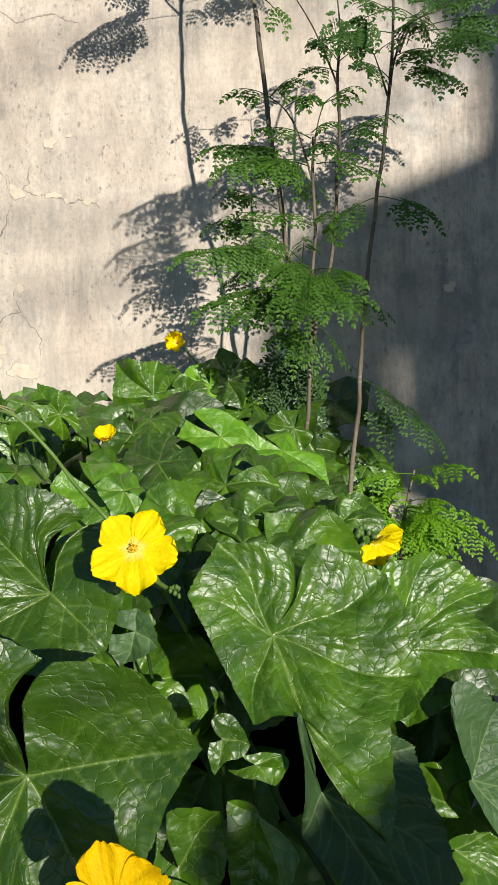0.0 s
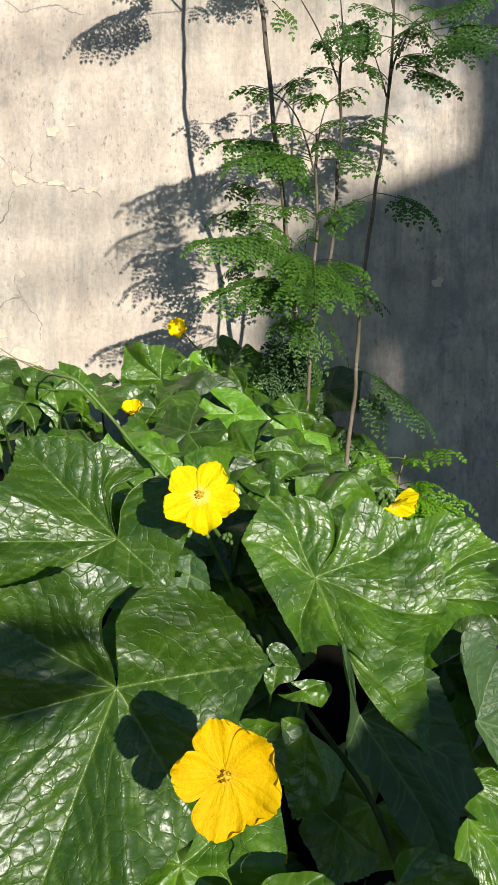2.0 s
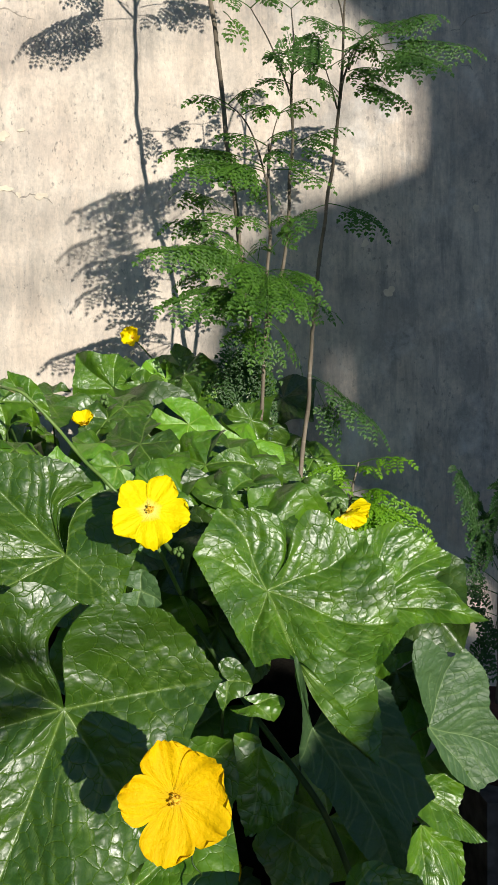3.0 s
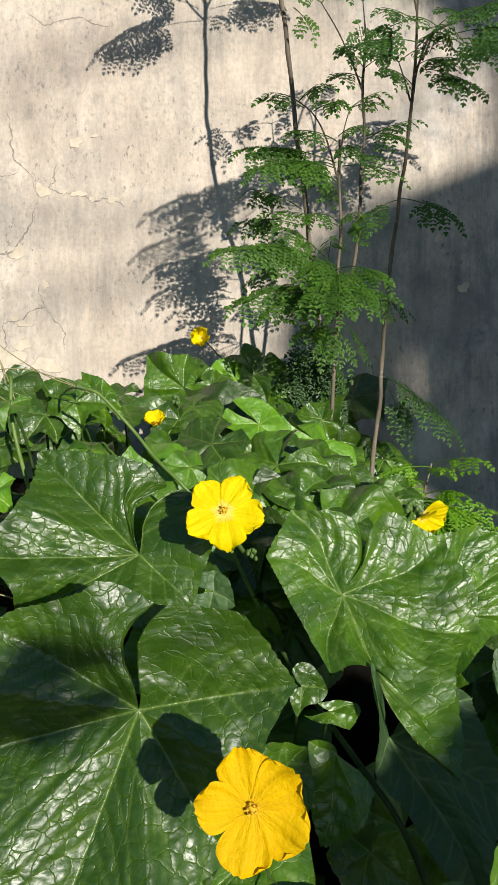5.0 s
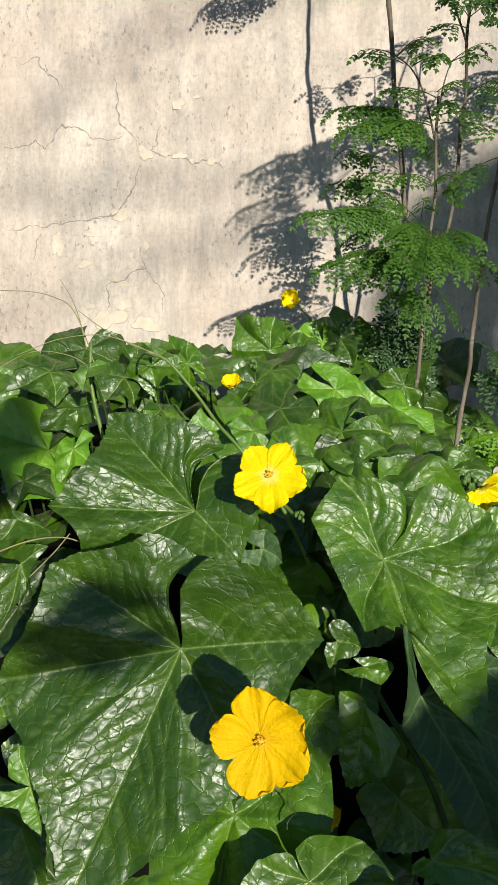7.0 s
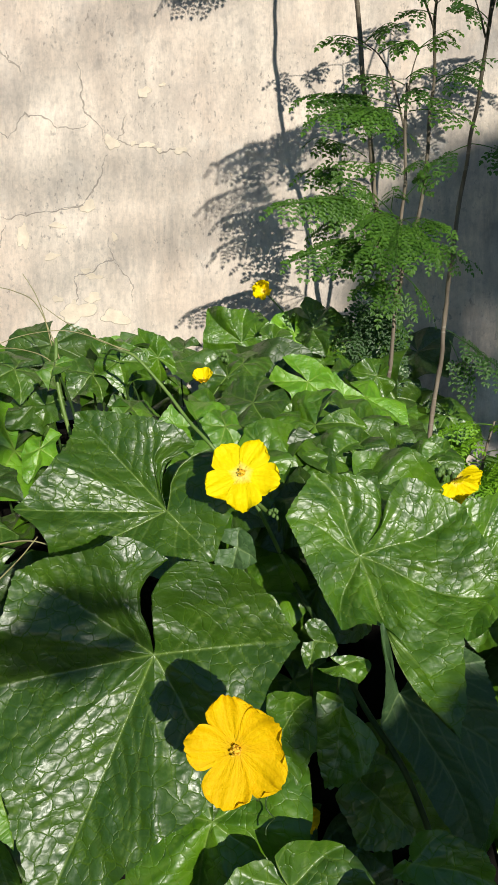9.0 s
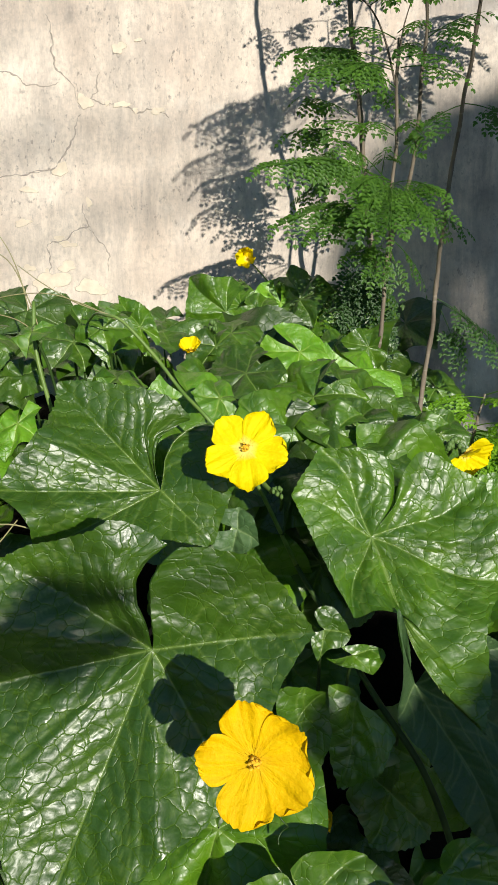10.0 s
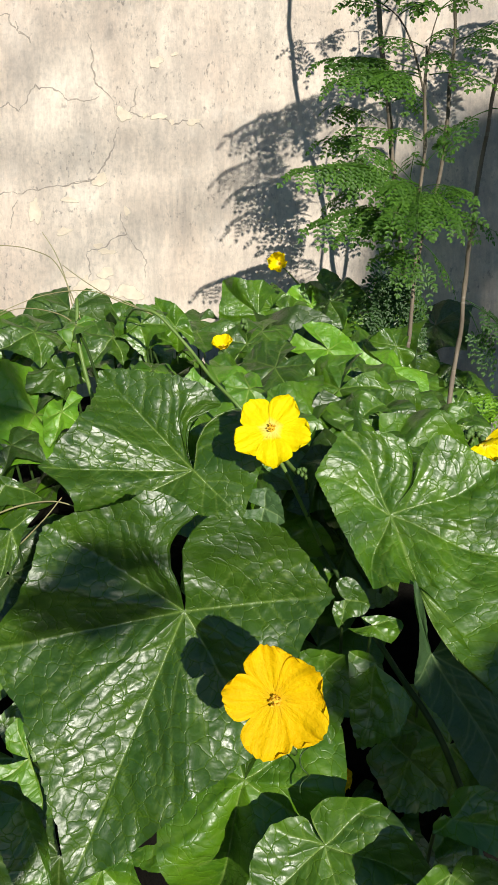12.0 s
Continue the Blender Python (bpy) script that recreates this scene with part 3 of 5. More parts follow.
def wall_front(x, z):
    return WALL_Y + 0.005 * noise.noise((x * 0.9, 3.1, z * 0.9)) + 0.002 * noise.noise((x * 5, 1.7, z * 5)) - 0.003


def crack(keys, width, seed):
    """A fissure in the plaster: a thin jagged dark line."""
    rng = random.Random(seed)
    pts = [Vector(k) for k in keys]
    for _ in range(3):
        fine = [pts[0]]
        for a, b in zip(pts, pts[1:]):
            d = b - a
            fine += [(a + b) / 2 + Vector((-d.y, d.x)) * rng.uniform(-0.16, 0.16), b]
        pts = fine
    verts, faces = [], []
    for i, p in enumerate(pts):
        d = (pts[min(i + 1, len(pts) - 1)] - pts[max(i - 1, 0)]).normalized()
        s = Vector((-d.y, d.x)) * width * 0.72 * rng.uniform(0.4, 1.5) * math.sin(math.pi * (i + 0.6) / (len(pts) + 0.2)) ** 0.4
        for q, dy in ((p + s, 0.0006), (p, 0.0014), (p - s, 0.0006)):
            verts.append((q.x, wall_front(q.x, q.y) - dy, q.y))
    for i in range(len(pts) - 1):
        for k in (0, 1):
            faces.append((3 * i + k, 3 * i + k + 1, 3 * i + k + 4, 3 * i + k + 3))
    part("crack", verts, faces, CRACK, wall)


def flake(x, z, rx, rz, seed):
    """A patch where the skin has come off, with a raised lip."""
    rng = random.Random(seed)
    count = 22
    ph = [rng.uniform(0, 6.28) for _ in range(4)]
    rings = []
    for j in range(count):
        a = 2 * math.pi * j / count
        r = 1 + 0.22 * math.sin(2 * a + ph[0]) + 0.16 * math.sin(3 * a + ph[1]) + 0.12 * math.sin(5 * a + ph[2]) + rng.uniform(-0.08, 0.08)
        rings.append((r * math.cos(a), r * math.sin(a)))
    for name, k0, k1, y0, y1, mat in (("flake_rim", 0.95, 1.02, 0.0022, 0.0004, RIM), ("bare_patch", 0.0, 0.95, 0.0012, 0.0018, FLAKE)):
        verts, faces = [], []
        for cx, cz in rings:
            for k, dy in ((k0, y0), ((k0 + k1) / 2, (y0 + y1) / 2 + 0.0003), (k1, y1)):
                px, pz = x + rx * cx * k, z + rz * cz * k
                verts.append((px, wall_front(px, pz) - dy, pz))
        for j in range(count):
            k = (j + 1) % count
            for i in (0, 1):
                faces.append((3 * j + i, 3 * k + i, 3 * k + i + 1, 3 * j + i + 1))
        part(name, verts, faces, mat, wall)


def ground_sheet():
    verts, faces = [], []
    xs = [-300, -60, -15, -5, -3, -2, -1, -0.5, 0, 0.5, 1, 1.5, 2, 3, 5, 15, 60, 300]
    for x in xs:
        for y in xs:
            verts.append((x, y, 0.012 * noise.noise((x * 2.1, y * 2.1, 0)) if abs(x) < 20 else 0))
    w = len(xs)
    for i in range(w - 1):
        for j in range(w - 1):
            faces.append((i * w + j, (i + 1) * w + j, (i + 1) * w + j + 1, i * w + j + 1))
    return setting("ground", verts, faces, GROUND, "bare grey dirt ground with scattered rubble", "ground", True)


ground_sheet()


def step01(a, b, v):
    t = min(1.0, max(0.0, (v - a) / (b - a)))
    return t * t * (3 - 2 * t)


def bed_height(x, y):
    """Where the top of the vine's leaves lies."""
    return 1.40 + 0.15 * step01(0.62, 1.2, y) + 0.05 * step01(1.2, 2.1, y) + 0.05 * step01(0.0, -0.5, x) - 0.16 * step01(0.0, 0.45, x) * step01(1.9, 1.2, y) - 0.30 * step01(0.15, 0.55, x) * step01(2.1, 1.5, y) - 0.16 * step01(0.2, 0.5, x) - 0.12 * step01(0.02, 0.18, x) * step01(1.0, 1.3, y)


# added mound, painted near black to fill the leaf gaps with shade
def gap_shade_bank():
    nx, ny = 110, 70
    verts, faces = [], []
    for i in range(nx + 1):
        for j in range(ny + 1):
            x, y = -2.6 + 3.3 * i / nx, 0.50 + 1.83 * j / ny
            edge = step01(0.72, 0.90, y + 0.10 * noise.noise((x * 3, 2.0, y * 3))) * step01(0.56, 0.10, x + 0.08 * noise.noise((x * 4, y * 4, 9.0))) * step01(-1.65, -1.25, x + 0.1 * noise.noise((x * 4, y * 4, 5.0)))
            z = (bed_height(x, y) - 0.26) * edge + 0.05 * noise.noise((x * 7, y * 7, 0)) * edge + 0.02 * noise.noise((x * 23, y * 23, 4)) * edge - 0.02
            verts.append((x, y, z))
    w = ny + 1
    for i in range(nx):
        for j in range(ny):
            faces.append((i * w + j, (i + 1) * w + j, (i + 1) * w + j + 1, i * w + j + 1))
    return setting("bank", verts, faces, GAP_SHADE, "near-black bank added under the vine, coloured as the shade between leaves", "bank", True)


gap_shade_bank()

# unseen slabs added behind the camera, outlined to shade part of the plaster
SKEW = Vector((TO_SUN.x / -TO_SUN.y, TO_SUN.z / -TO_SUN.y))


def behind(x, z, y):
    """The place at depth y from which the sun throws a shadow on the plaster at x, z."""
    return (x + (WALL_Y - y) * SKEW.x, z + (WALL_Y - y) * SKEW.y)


def slab(name, outline, y0, y1, material, parent, label=""):
    count = len(outline)
    verts = [(x, y0, z) for x, z in outline] + [(x, y1, z) for x, z in outline]
    faces = [tuple(range(count)), tuple(range(2 * count - 1, count - 1, -1))]
    faces += [(i, i + count, (i + 1) % count + count, (i + 1) % count) for i in range(count)]
    return part(name, verts, faces, material, parent, label, False)


BLOCKER_Y = -8.0
corner_x = behind(0.74, 0, BLOCKER_Y)[0]
house = thing("house", (corner_x, BLOCKER_Y, 0), "unseen stuccoed slabs added behind the camera to shade the plaster", "house")
# gap left in the added slabs for a patch of sun low down
sill, head = behind(0, 0.79, BLOCKER_Y)[1], behind(0, 0.96, BLOCKER_Y)[1]
left, right = behind(0.87, 0, BLOCKER_Y)[0], behind(0.98, 0, BLOCKER_Y)[0]
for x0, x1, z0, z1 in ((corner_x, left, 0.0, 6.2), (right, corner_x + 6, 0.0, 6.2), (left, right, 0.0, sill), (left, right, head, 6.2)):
    v, f = box(x0, BLOCKER_Y, z0, x1, BLOCKER_Y + 0.10, z1)
    part("wall", v, f, BLOCKER, house, smooth=False)
# outlines follow the wanted shadow edge, with a slot for a lit patch
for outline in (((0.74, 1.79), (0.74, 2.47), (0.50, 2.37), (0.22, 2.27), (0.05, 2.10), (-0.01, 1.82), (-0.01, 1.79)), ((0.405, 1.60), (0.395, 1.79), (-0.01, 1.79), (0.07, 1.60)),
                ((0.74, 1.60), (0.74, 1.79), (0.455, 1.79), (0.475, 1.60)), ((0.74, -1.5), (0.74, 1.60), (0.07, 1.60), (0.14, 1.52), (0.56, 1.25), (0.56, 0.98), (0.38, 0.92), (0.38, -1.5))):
    slab("stair_wall", [behind(x, z, BLOCKER_Y) for x, z in outline], BLOCKER_Y, BLOCKER_Y + 0.10, BLOCKER, house)
slab("roof", [behind(0.74, 2.74, BLOCKER_Y), behind(0.74, 4.2, BLOCKER_Y), behind(0.10, 4.2, BLOCKER_Y), behind(0.40, 3.06, BLOCKER_Y)], BLOCKER_Y, BLOCKER_Y + 0.10, BLOCKER, house)

# a large tree behind the camera, whose limbs throw soft bands of shade on the plaster
shade_tree = thing("shade_tree", (11.2, -16.0, 0), "large leafy tree across the yard behind the camera", "tree")
TREE_Y = -16.0
tube("trunk", [(11.2, TREE_Y, 0), (11.3, TREE_Y, 2.5), (11.1, TREE_Y, 5.0), (11.3, TREE_Y, 8.5)], 0.30, 0.12, BARK, shade_tree, 6, 12)
CROWN = simple("crown_leaf", (0.03, 0.08, 0.012), (0.05, 0.12, 0.02), 5.0, 0.6)
for n_limb, (xa, za, xb, zb, spread) in enumerate(((-1.5, 2.36, -0.45, 2.86, 0.060), (-1.5, 1.70, -0.55, 2.03, 0.050), (-1.9, 2.10, -1.0, 2.15, 0.05), (0.10, 2.50, 0.70, 2.68, 0.025))):
    ends = [behind(xa, za, TREE_Y), behind(xb, zb, TREE_Y)]
    a, b = (Vector((x, TREE_Y + 0.2 * n_limb, z)) for x, z in ends)
    tube("limb", [(11.2, TREE_Y, b.z + 0.3), b, a.lerp(b, 0.5) + Vector((0, 0, 0.05)), a], 0.022, 0.006, BARK, shade_tree, 5, 7)
    rng = random.Random(800 + n_limb)
    verts, faces = [], []
    for _ in range(28):
        p = a.lerp(b, rng.random()) + Vector((rng.gauss(0, spread), rng.gauss(0, 0.2), rng.gauss(0, spread)))
        q = Euler((rng.uniform(0, 6), rng.uniform(0, 6), rng.uniform(0, 6))).to_matrix()
        k = len(verts)
        verts += [p + q @ Vector(c) for c in ((-0.04, 0, 0), (0, 0.018, 0.006), (0.04, 0, 0), (0, -0.018, 0.006))]
        faces += [(k, k + 1, k + 2), (k, k + 2, k + 3)]
    part("crown", verts, faces, CROWN, shade_tree)

# ---- the vine ----
vine = thing("luffa_vine", (0, 0.8, 0.0), "luffa vine with large glossy leaves and yellow flowers on a bank", "vine", "luffa vines")
vine_far = thing("luffa_vine", (-0.2, 1.6, 0.0), "luffa vine spreading over the bank towards the plaster wall", "vine", "luffa vines")
leaf(vine, (-0.176, 0.527, 1.308), (0.108, -0.980, 0.167), [(100, 18, 0, 0), (107, 41, 0, 0), (103, 62, 0, 0), (93, 78, 0, 0), (81, 92, -4, 2), (95, 109, -4, 0), (107, 117, 0, 2), (120, 115, 2, 0), (138, 137, 5, 0), (148, 152, 5, 1), (163, 139, 5, 0), (180, 158, 8, 0), (191, 187, 12, 1), (202, 176, 14, 0), (211, 162, 16, 0), (226, 172, 28, 0), (239, 196, 42, 0), (244, 215, 52, 0), (248, 235, 60, 1), (250, 224, 54, 0), (256, 204, 46, 0), (265, 172, 34, 0), (277, 141, 24, 0), (289, 138, 22, 0), (302, 140, 20, 1), (325, 110, 15, 0), (344, 109, 12, 0), (356, 116, 12, 0), (367, 138, 10, 1), (374, 134, 8, 0), (388, 124, 2, 0), (402, 123, 0, 2), (413, 109, 0, 0), (435, 95, 4, 2), (443, 78, 4, 0), (451, 58, 4, 0), (450, 30, 2, 0), (441, 9, 0, 0)], follow=True, label="large glossy palmate leaf with a dark shadow across it")
leaf(vine, (-0.199, 0.673, 1.417), (0.110, -0.935, 0.335), [(110, 16, -2, 0), (102, 41, -5, 0), (95, 57, -5, 0), (76, 72, -5, 0), (68, 81, -5, 2), (82, 97, -5, 0), (100, 108, -4, 0), (112, 121, -4, 2), (123, 140, -4, 0), (134, 160, -5, 1), (143, 140, 0, 0), (157, 133, 12, 0), (178, 146, 40, 0), (183, 157, 60, 1), (190, 134, 52, 0), (198, 128, 46, 0), (209, 132, 42, 1), (211, 111, 36, 0), (224, 91, 25, 0), (243, 79, 18, 0), (269, 78, 10, 2), (291, 74, 5, 0), (315, 79, 5, 1), (330, 71, 2, 0), (356, 77, 0, 0), (376, 86, -4, 2), (399, 90, -8, 0), (417, 91, -10, 1), (429, 72, -8, 0), (438, 54, -6, 0), (445, 31, -4, 0), (442, 9, 0, 0)], follow=True)
leaf(vine, (0.020, 0.679, 1.370), (0.095, -0.953, 0.286), [(43, 27, -5, 0), (62, 65, -12, 0), (79, 88, -10, 0), (100, 95, 0, 0), (119, 107, 5, 1), (153, 94, 10, 1), (170, 70, 5, 0), (210, 57, 10, 0), (253, 82, 18, 1), (270, 69, 18, 0), (291, 81, 22, 0), (297, 127, 30, 0), (296, 196, 60, 1), (305, 170, 45, 0), (320, 130, 30, 0), (332, 130, 20, 0), (344, 150, 15, 1), (360, 146, 0, 0), (375, 128, -5, 0), (386, 133, -10, 1), (399, 115, -10, 0), (421, 106, -5, 0), (425, 72, 5, 0), (418, 47, 0, 0)], bend=-9)
leaf(vine, (0.165, 0.800, 1.319), (0.222, -0.889, 0.400), [(134, 39, 0, 0), (100, 90, 0, 0), (81, 97, 10, 0), (60, 123, 5, 1), (43, 121, 0, 0), (23, 141, 10, 1), (16, 129, 15, 0), (18, 101, 5, 0), (7, 105, 5, 0), (-6, 131, 10, 0), (-15, 158, 25, 1), (-21, 111, 25, 0), (-25, 70, 10, 0), (-62, 50, 15, 0), (-98, 77, 20, 0), (-108, 85, 20, 1), (-145, 53, 10, 0)])
# the pale tone here is dust plus a sky sheen painted into the colour
leaf(vine, (0.064, 0.647, 1.228), (0.100, -0.955, 0.280), [(106, 28, 5, 0), (105, 84, 25, 0), (110, 79, 30, 0), (123, 38, 30, 0), (227, 37, 30, 1), (256, 50, 20, 0), (273, 59, 20, 0), (285, 114, 10, 0), (290, 150, 15, 0), (296, 167, 20, 1), (310, 135, 10, 0), (319, 136, 5, 0), (328, 146, 5, 1), (340, 122, 0, 0), (361, 100, -5, 0), (379, 105, -5, 1), (400, 84, 0, 0), (414, 65, 0, 0), (414, 24, 5, 0)], tone=LEAF_PALE, label="long dusty leaf hanging in the shade, sky sheen put into its pale tone")
leaf(vine, (0.274, 0.885, 1.116), (0.407, -0.904, 0.136), [(102, 51, 0, 0), (115, 104, -5, 0), (101, 144, -5, 0), (80, 112, 5, 0), (77, 97, 10, 0), (56, 125, 5, 1), (32, 120, 5, 0), (10, 99, 0, 0), (-7, 115, 5, 0), (-27, 154, 15, 1), (-42, 126, 15, 0), (-58, 115, 20, 1), (-72, 81, 15, 0), (-82, 47, 10, 0), (-196, 15, 5, 0)], tone=LEAF_PALE, label="pale dusty green leaf hanging at the edge")
leaf(vine, (0.245, 0.860, 1.039), (0.268, -0.894, 0.358), [(159, 19, 0, 0), (119, 20, 0, 0), (21, 40, 0, 0), (5, 91, 0, 1), (-16, 70, 5, 0), (-36, 65, 10, 0), (-41, 88, 15, 0), (-43, 117, 20, 1), (-57, 86, 15, 0), (-78, 59, 10, 0), (-117, 33, 5, 0), (-166, 26, 0, 0)])
leaf(vine, (0.267, 0.900, 0.966), (0.192, -0.962, 0.192), [(133, 19, 0, 0), (-16, 29, 0, 0), (-28, 71, 0, 0), (-54, 105, 5, 1), (-79, 109, 10, 0), (-100, 129, 15, 1), (-112, 106, 5, 0), (-134, 63, 5, 0), (-159, 31, 0, 0)])
leaf(vine, (0.197, 0.780, 1.042), (0.099, -0.990, 0.099), [(88, 21, 0, 0), (4, 20, 0, 0), (-70, 25, 5, 0), (-96, 55, 10, 0), (-109, 106, 20, 1), (-130, 81, 10, 0), (-143, 42, 5, 0), (-186, 19, 0, 0)])
leaf(vine, (-0.042, 0.474, 1.124), (0.044, -0.875, 0.481), [(135, 11, 3, 0), (125, 27, 8, 0), (139, 36, 10, 0), (162, 49, 10, 1), (183, 59, 5, 0), (204, 71, 5, 0), (214, 86, 10, 1), (226, 71, 10, 0), (253, 59, 15, 0), (282, 52, 15, 1), (310, 46, 10, 0), (338, 62, 10, 0), (342, 84, 0, 1), (349, 91, 0, 0), (366, 77, 0, 0), (383, 66, 0, 0), (397, 61, 0, 1), (421, 45, 5, 0), (451, 41, 10, 0), (477, 30, 20, 1), (478, 14, 8, 0)])
plain_leaf(vine, (-0.120, 0.526, 1.145), (-0.094, -0.940, 0.329), -108, 0.125, 1.0)
leaf(vine, (-0.063, 0.560, 1.212), (0.099, -0.990, 0.099), [(96, 28, 0, 0), (103, 51, 0, 0), (82, 56, 0, 0), (52, 57, 0, 1), (18, 44, 5, 0), (-40, 39, 5, 0), (-83, 62, 10, 1), (-101, 72, 15, 0), (-121, 53, 10, 0), (-171, 25, 5, 0), (-233, 27, 0, 0)])
leaf(vine, (0.003, 0.600, 1.235), (0.000, -0.999, 0.050), [(-76, 9, 0, 0), (77, 6, 0, 0), (129, 18, 0, 0), (157, 29, 0, 1), (212, 31, 0, 0), (243, 58, 0, 0), (259, 88, 10, 1), (271, 81, 0, 0), (290, 68, 5, 0), (315, 53, 0, 1), (312, 30, 0, 0), (302, 17, 0, 0)])
leaf(vine, (0.045, 0.660, 1.099), (0.098, -0.976, 0.195), [(67, 17, 0, 0), (77, 38, 0, 0), (96, 28, 0, 0), (136, 30, 0, 1), (165, 55, 0, 0), (217, 44, 5, 0), (243, 53, 10, 1), (278, 54, 5, 0), (311, 57, 10, 1), (324, 52, 5, 0), (329, 29, 0, 0), (361, 12, 0, 0)])
leaf(vine, (0.061, 0.460, 1.169), (0.188, -0.941, 0.282), [(106, 14, 0, 0), (86, 26, 0, 0), (37, 38, 0, 1), (12, 61, 5, 0), (-15, 69, 15, 1), (-38, 51, 10, 0), (-45, 28, 5, 0), (-103, 11, 5, 0), (-149, 20, 0, 1), (-175, 17, 0, 0), (-214, 8, 0, 0)])
leaf(vine, (0.055, 0.420, 1.150), (0.091, -0.908, 0.409), [(118, 9, 0, 0), (144, 16, 0, 0), (189, 25, 5, 0), (204, 50, 0, 1), (219, 57, 5, 0), (247, 52, 10, 1), (287, 55, 10, 0), (324, 61, 10, 1), (343, 44, 0, 0), (374, 40, 0, 0), (397, 28, 0, 0), (426, 18, 0, 0)])
leaf(vine, (-0.028, 0.620, 1.293), (0.092, -0.925, 0.370), [(135, 10, 0, 0), (122, 22, 0, 0), (80, 25, 0, 0), (38, 21, 0, 0), (-12, 26, 5, 1), (-42, 25, 0, 0), (-85, 17, 0, 0), (-106, 30, 8, 1), (-139, 20, 0, 0), (-171, 12, 0, 0)])
leaf(vine, (0.001, 0.640, 1.259), (0.085, -0.854, 0.513), [(147, 14, 0, 0), (41, 17, 0, 0), (11, 32, 0, 1), (-6, 33, 0, 0), (-48, 26, 5, 1), (-80, 13, 0, 0), (-136, 17, 0, 0), (-174, 27, 0, 1)])
leaf(vine, (-0.121, 0.700, 1.370), (-0.098, -0.976, 0.195), [(130, 16, 0, 0), (159, 33, 0, 0), (135, 30, 0, 0), (85, 24, 0, 1), (36, 24, 0, 0), (-30, 29, 5, 1), (-73, 27, 0, 0), (-110, 35, 0, 1), (-141, 33, 0, 0), (-177, 26, 0, 0)], tone=LEAF_PALE)
leaf(vine, (-0.343, 0.560, 1.125), (0.188, -0.941, 0.282), [(117, 29, 0, 0), (115, 48, 0, 1), (120, 23, 0, 0), (180, 13, 0, 0)])
leaf(vine, (-0.348, 0.550, 1.133), (0.183, -0.913, 0.365), [(152, 24, 0, 0), (132, 38, 0, 0), (110, 42, 0, 1), (99, 37, 0, 0), (106, 9, 0, 0), (-58, 15, 5, 0), (-68, 49, 8, 1), (-97, 31, 0, 0), (-108, 20, 0, 0), (-147, 34, 5, 1), (-175, 31, 0, 0)], tone=LEAF_LIME)
leaf(vine, (-0.385, 0.600, 1.049), (0.188, -0.941, 0.282), [(138, 37, 0, 0), (93, 19, 0, 0), (-34, 41, 5, 0), (-59, 71, 0, 0), (-73, 128, 10, 1), (-86, 101, 5, 0), (-128, 39, 0, 0), (-180, 32, 0, 1)])
leaf(vine, (-0.413, 0.660, 1.344), (0.365, -0.913, 0.183), [(123, 16, 0, 0), (75, 27, 0, 0), (33, 38, 0, 1), (-4, 13, 0, 0), (-80, 33, 5, 1), (-109, 79, 5, 1), (-155, 55, 0, 0), (-193, 38, 0, 0)])
leaf(vine, (-0.449, 0.720, 1.386), (0.268, -0.894, 0.358), [(123, 13, 0, 0), (27, 15, 0, 0), (-23, 49, 0, 1), (-41, 52, 5, 0), (-60, 30, 5, 0), (-125, 34, 0, 1), (-182, 47, 0, 0)])
leaf(vine, (-0.291, 0.600, 0.977), (0.000, -0.958, 0.287), [(153, 16, 0, 0), (40, 33, 0, 1), (-2, 40, 0, 0), (-22, 74, 0, 0), (-43, 93, 10, 1), (-82, 95, 10, 0), (-115, 88, 5, 1), (-148, 57, 0, 0), (-154, 36, 0, 0)])
plain_leaf(vine_far, (-0.265, 1.750, 1.652), (-0.197, -0.935, 0.295), -145, 0.105, 1.25)
plain_leaf(vine_far, (-0.187, 1.800, 1.657), (0.302, -0.905, 0.302), -22, 0.066, 1.00)
plain_leaf(vine_far, (-0.238, 1.850, 1.675), (0.309, -0.928, 0.206), 86, 0.078, 0.90)
plain_leaf(vine_far, (-0.387, 1.350, 1.606), (0.504, -0.858, 0.101), 121, 0.069, 0.55)
plain_leaf(vine_far, (-0.363, 1.450, 1.600), (0.000, -0.503, 0.865), -2, 0.096, 0.80)
plain_leaf(vine_far, (-0.419, 1.750, 1.639), (0.000, -0.503, 0.865), 177, 0.066, 0.90)
plain_leaf(vine_far, (-0.215, 1.200, 1.566), (0.100, -0.500, 0.860), -138, 0.077, 0.70)
plain_leaf(vine_far, (-0.193, 1.250, 1.590), (0.196, -0.588, 0.784), -137, 0.100, 0.60)
plain_leaf(vine_far, (-0.160, 1.350, 1.579), (0.000, -0.707, 0.707), -28, 0.052, 1.00)
plain_leaf(vine_far, (-0.069, 1.300, 1.556), (0.202, -0.555, 0.807), -46, 0.099, 0.65, tone=LEAF_LIME)
plain_leaf(vine_far, (-0.109, 1.400, 1.572), (0.198, -0.693, 0.693), 97, 0.066, 0.80)
plain_leaf(vine_far, (-0.207, 1.000, 1.520), (0.000, -0.751, 0.661), -157, 0.051, 0.90)
plain_leaf(vine_far, (-0.143, 1.020, 1.526), (0.000, -0.707, 0.707), -132, 0.071, 1.10)
plain_leaf(vine_far, (-0.116, 1.000, 1.502), (0.000, -0.707, 0.707), -33, 0.060, 1.00)
plain_leaf(vine_far, (-0.077, 1.080, 1.517), (0.101, -0.704, 0.704), -51, 0.039, 0.80)
plain_leaf(vine_far, (-0.162, 0.860, 1.499), (0.000, -0.600, 0.800), 160, 0.033, 1.30, tone=LEAF_LIME)
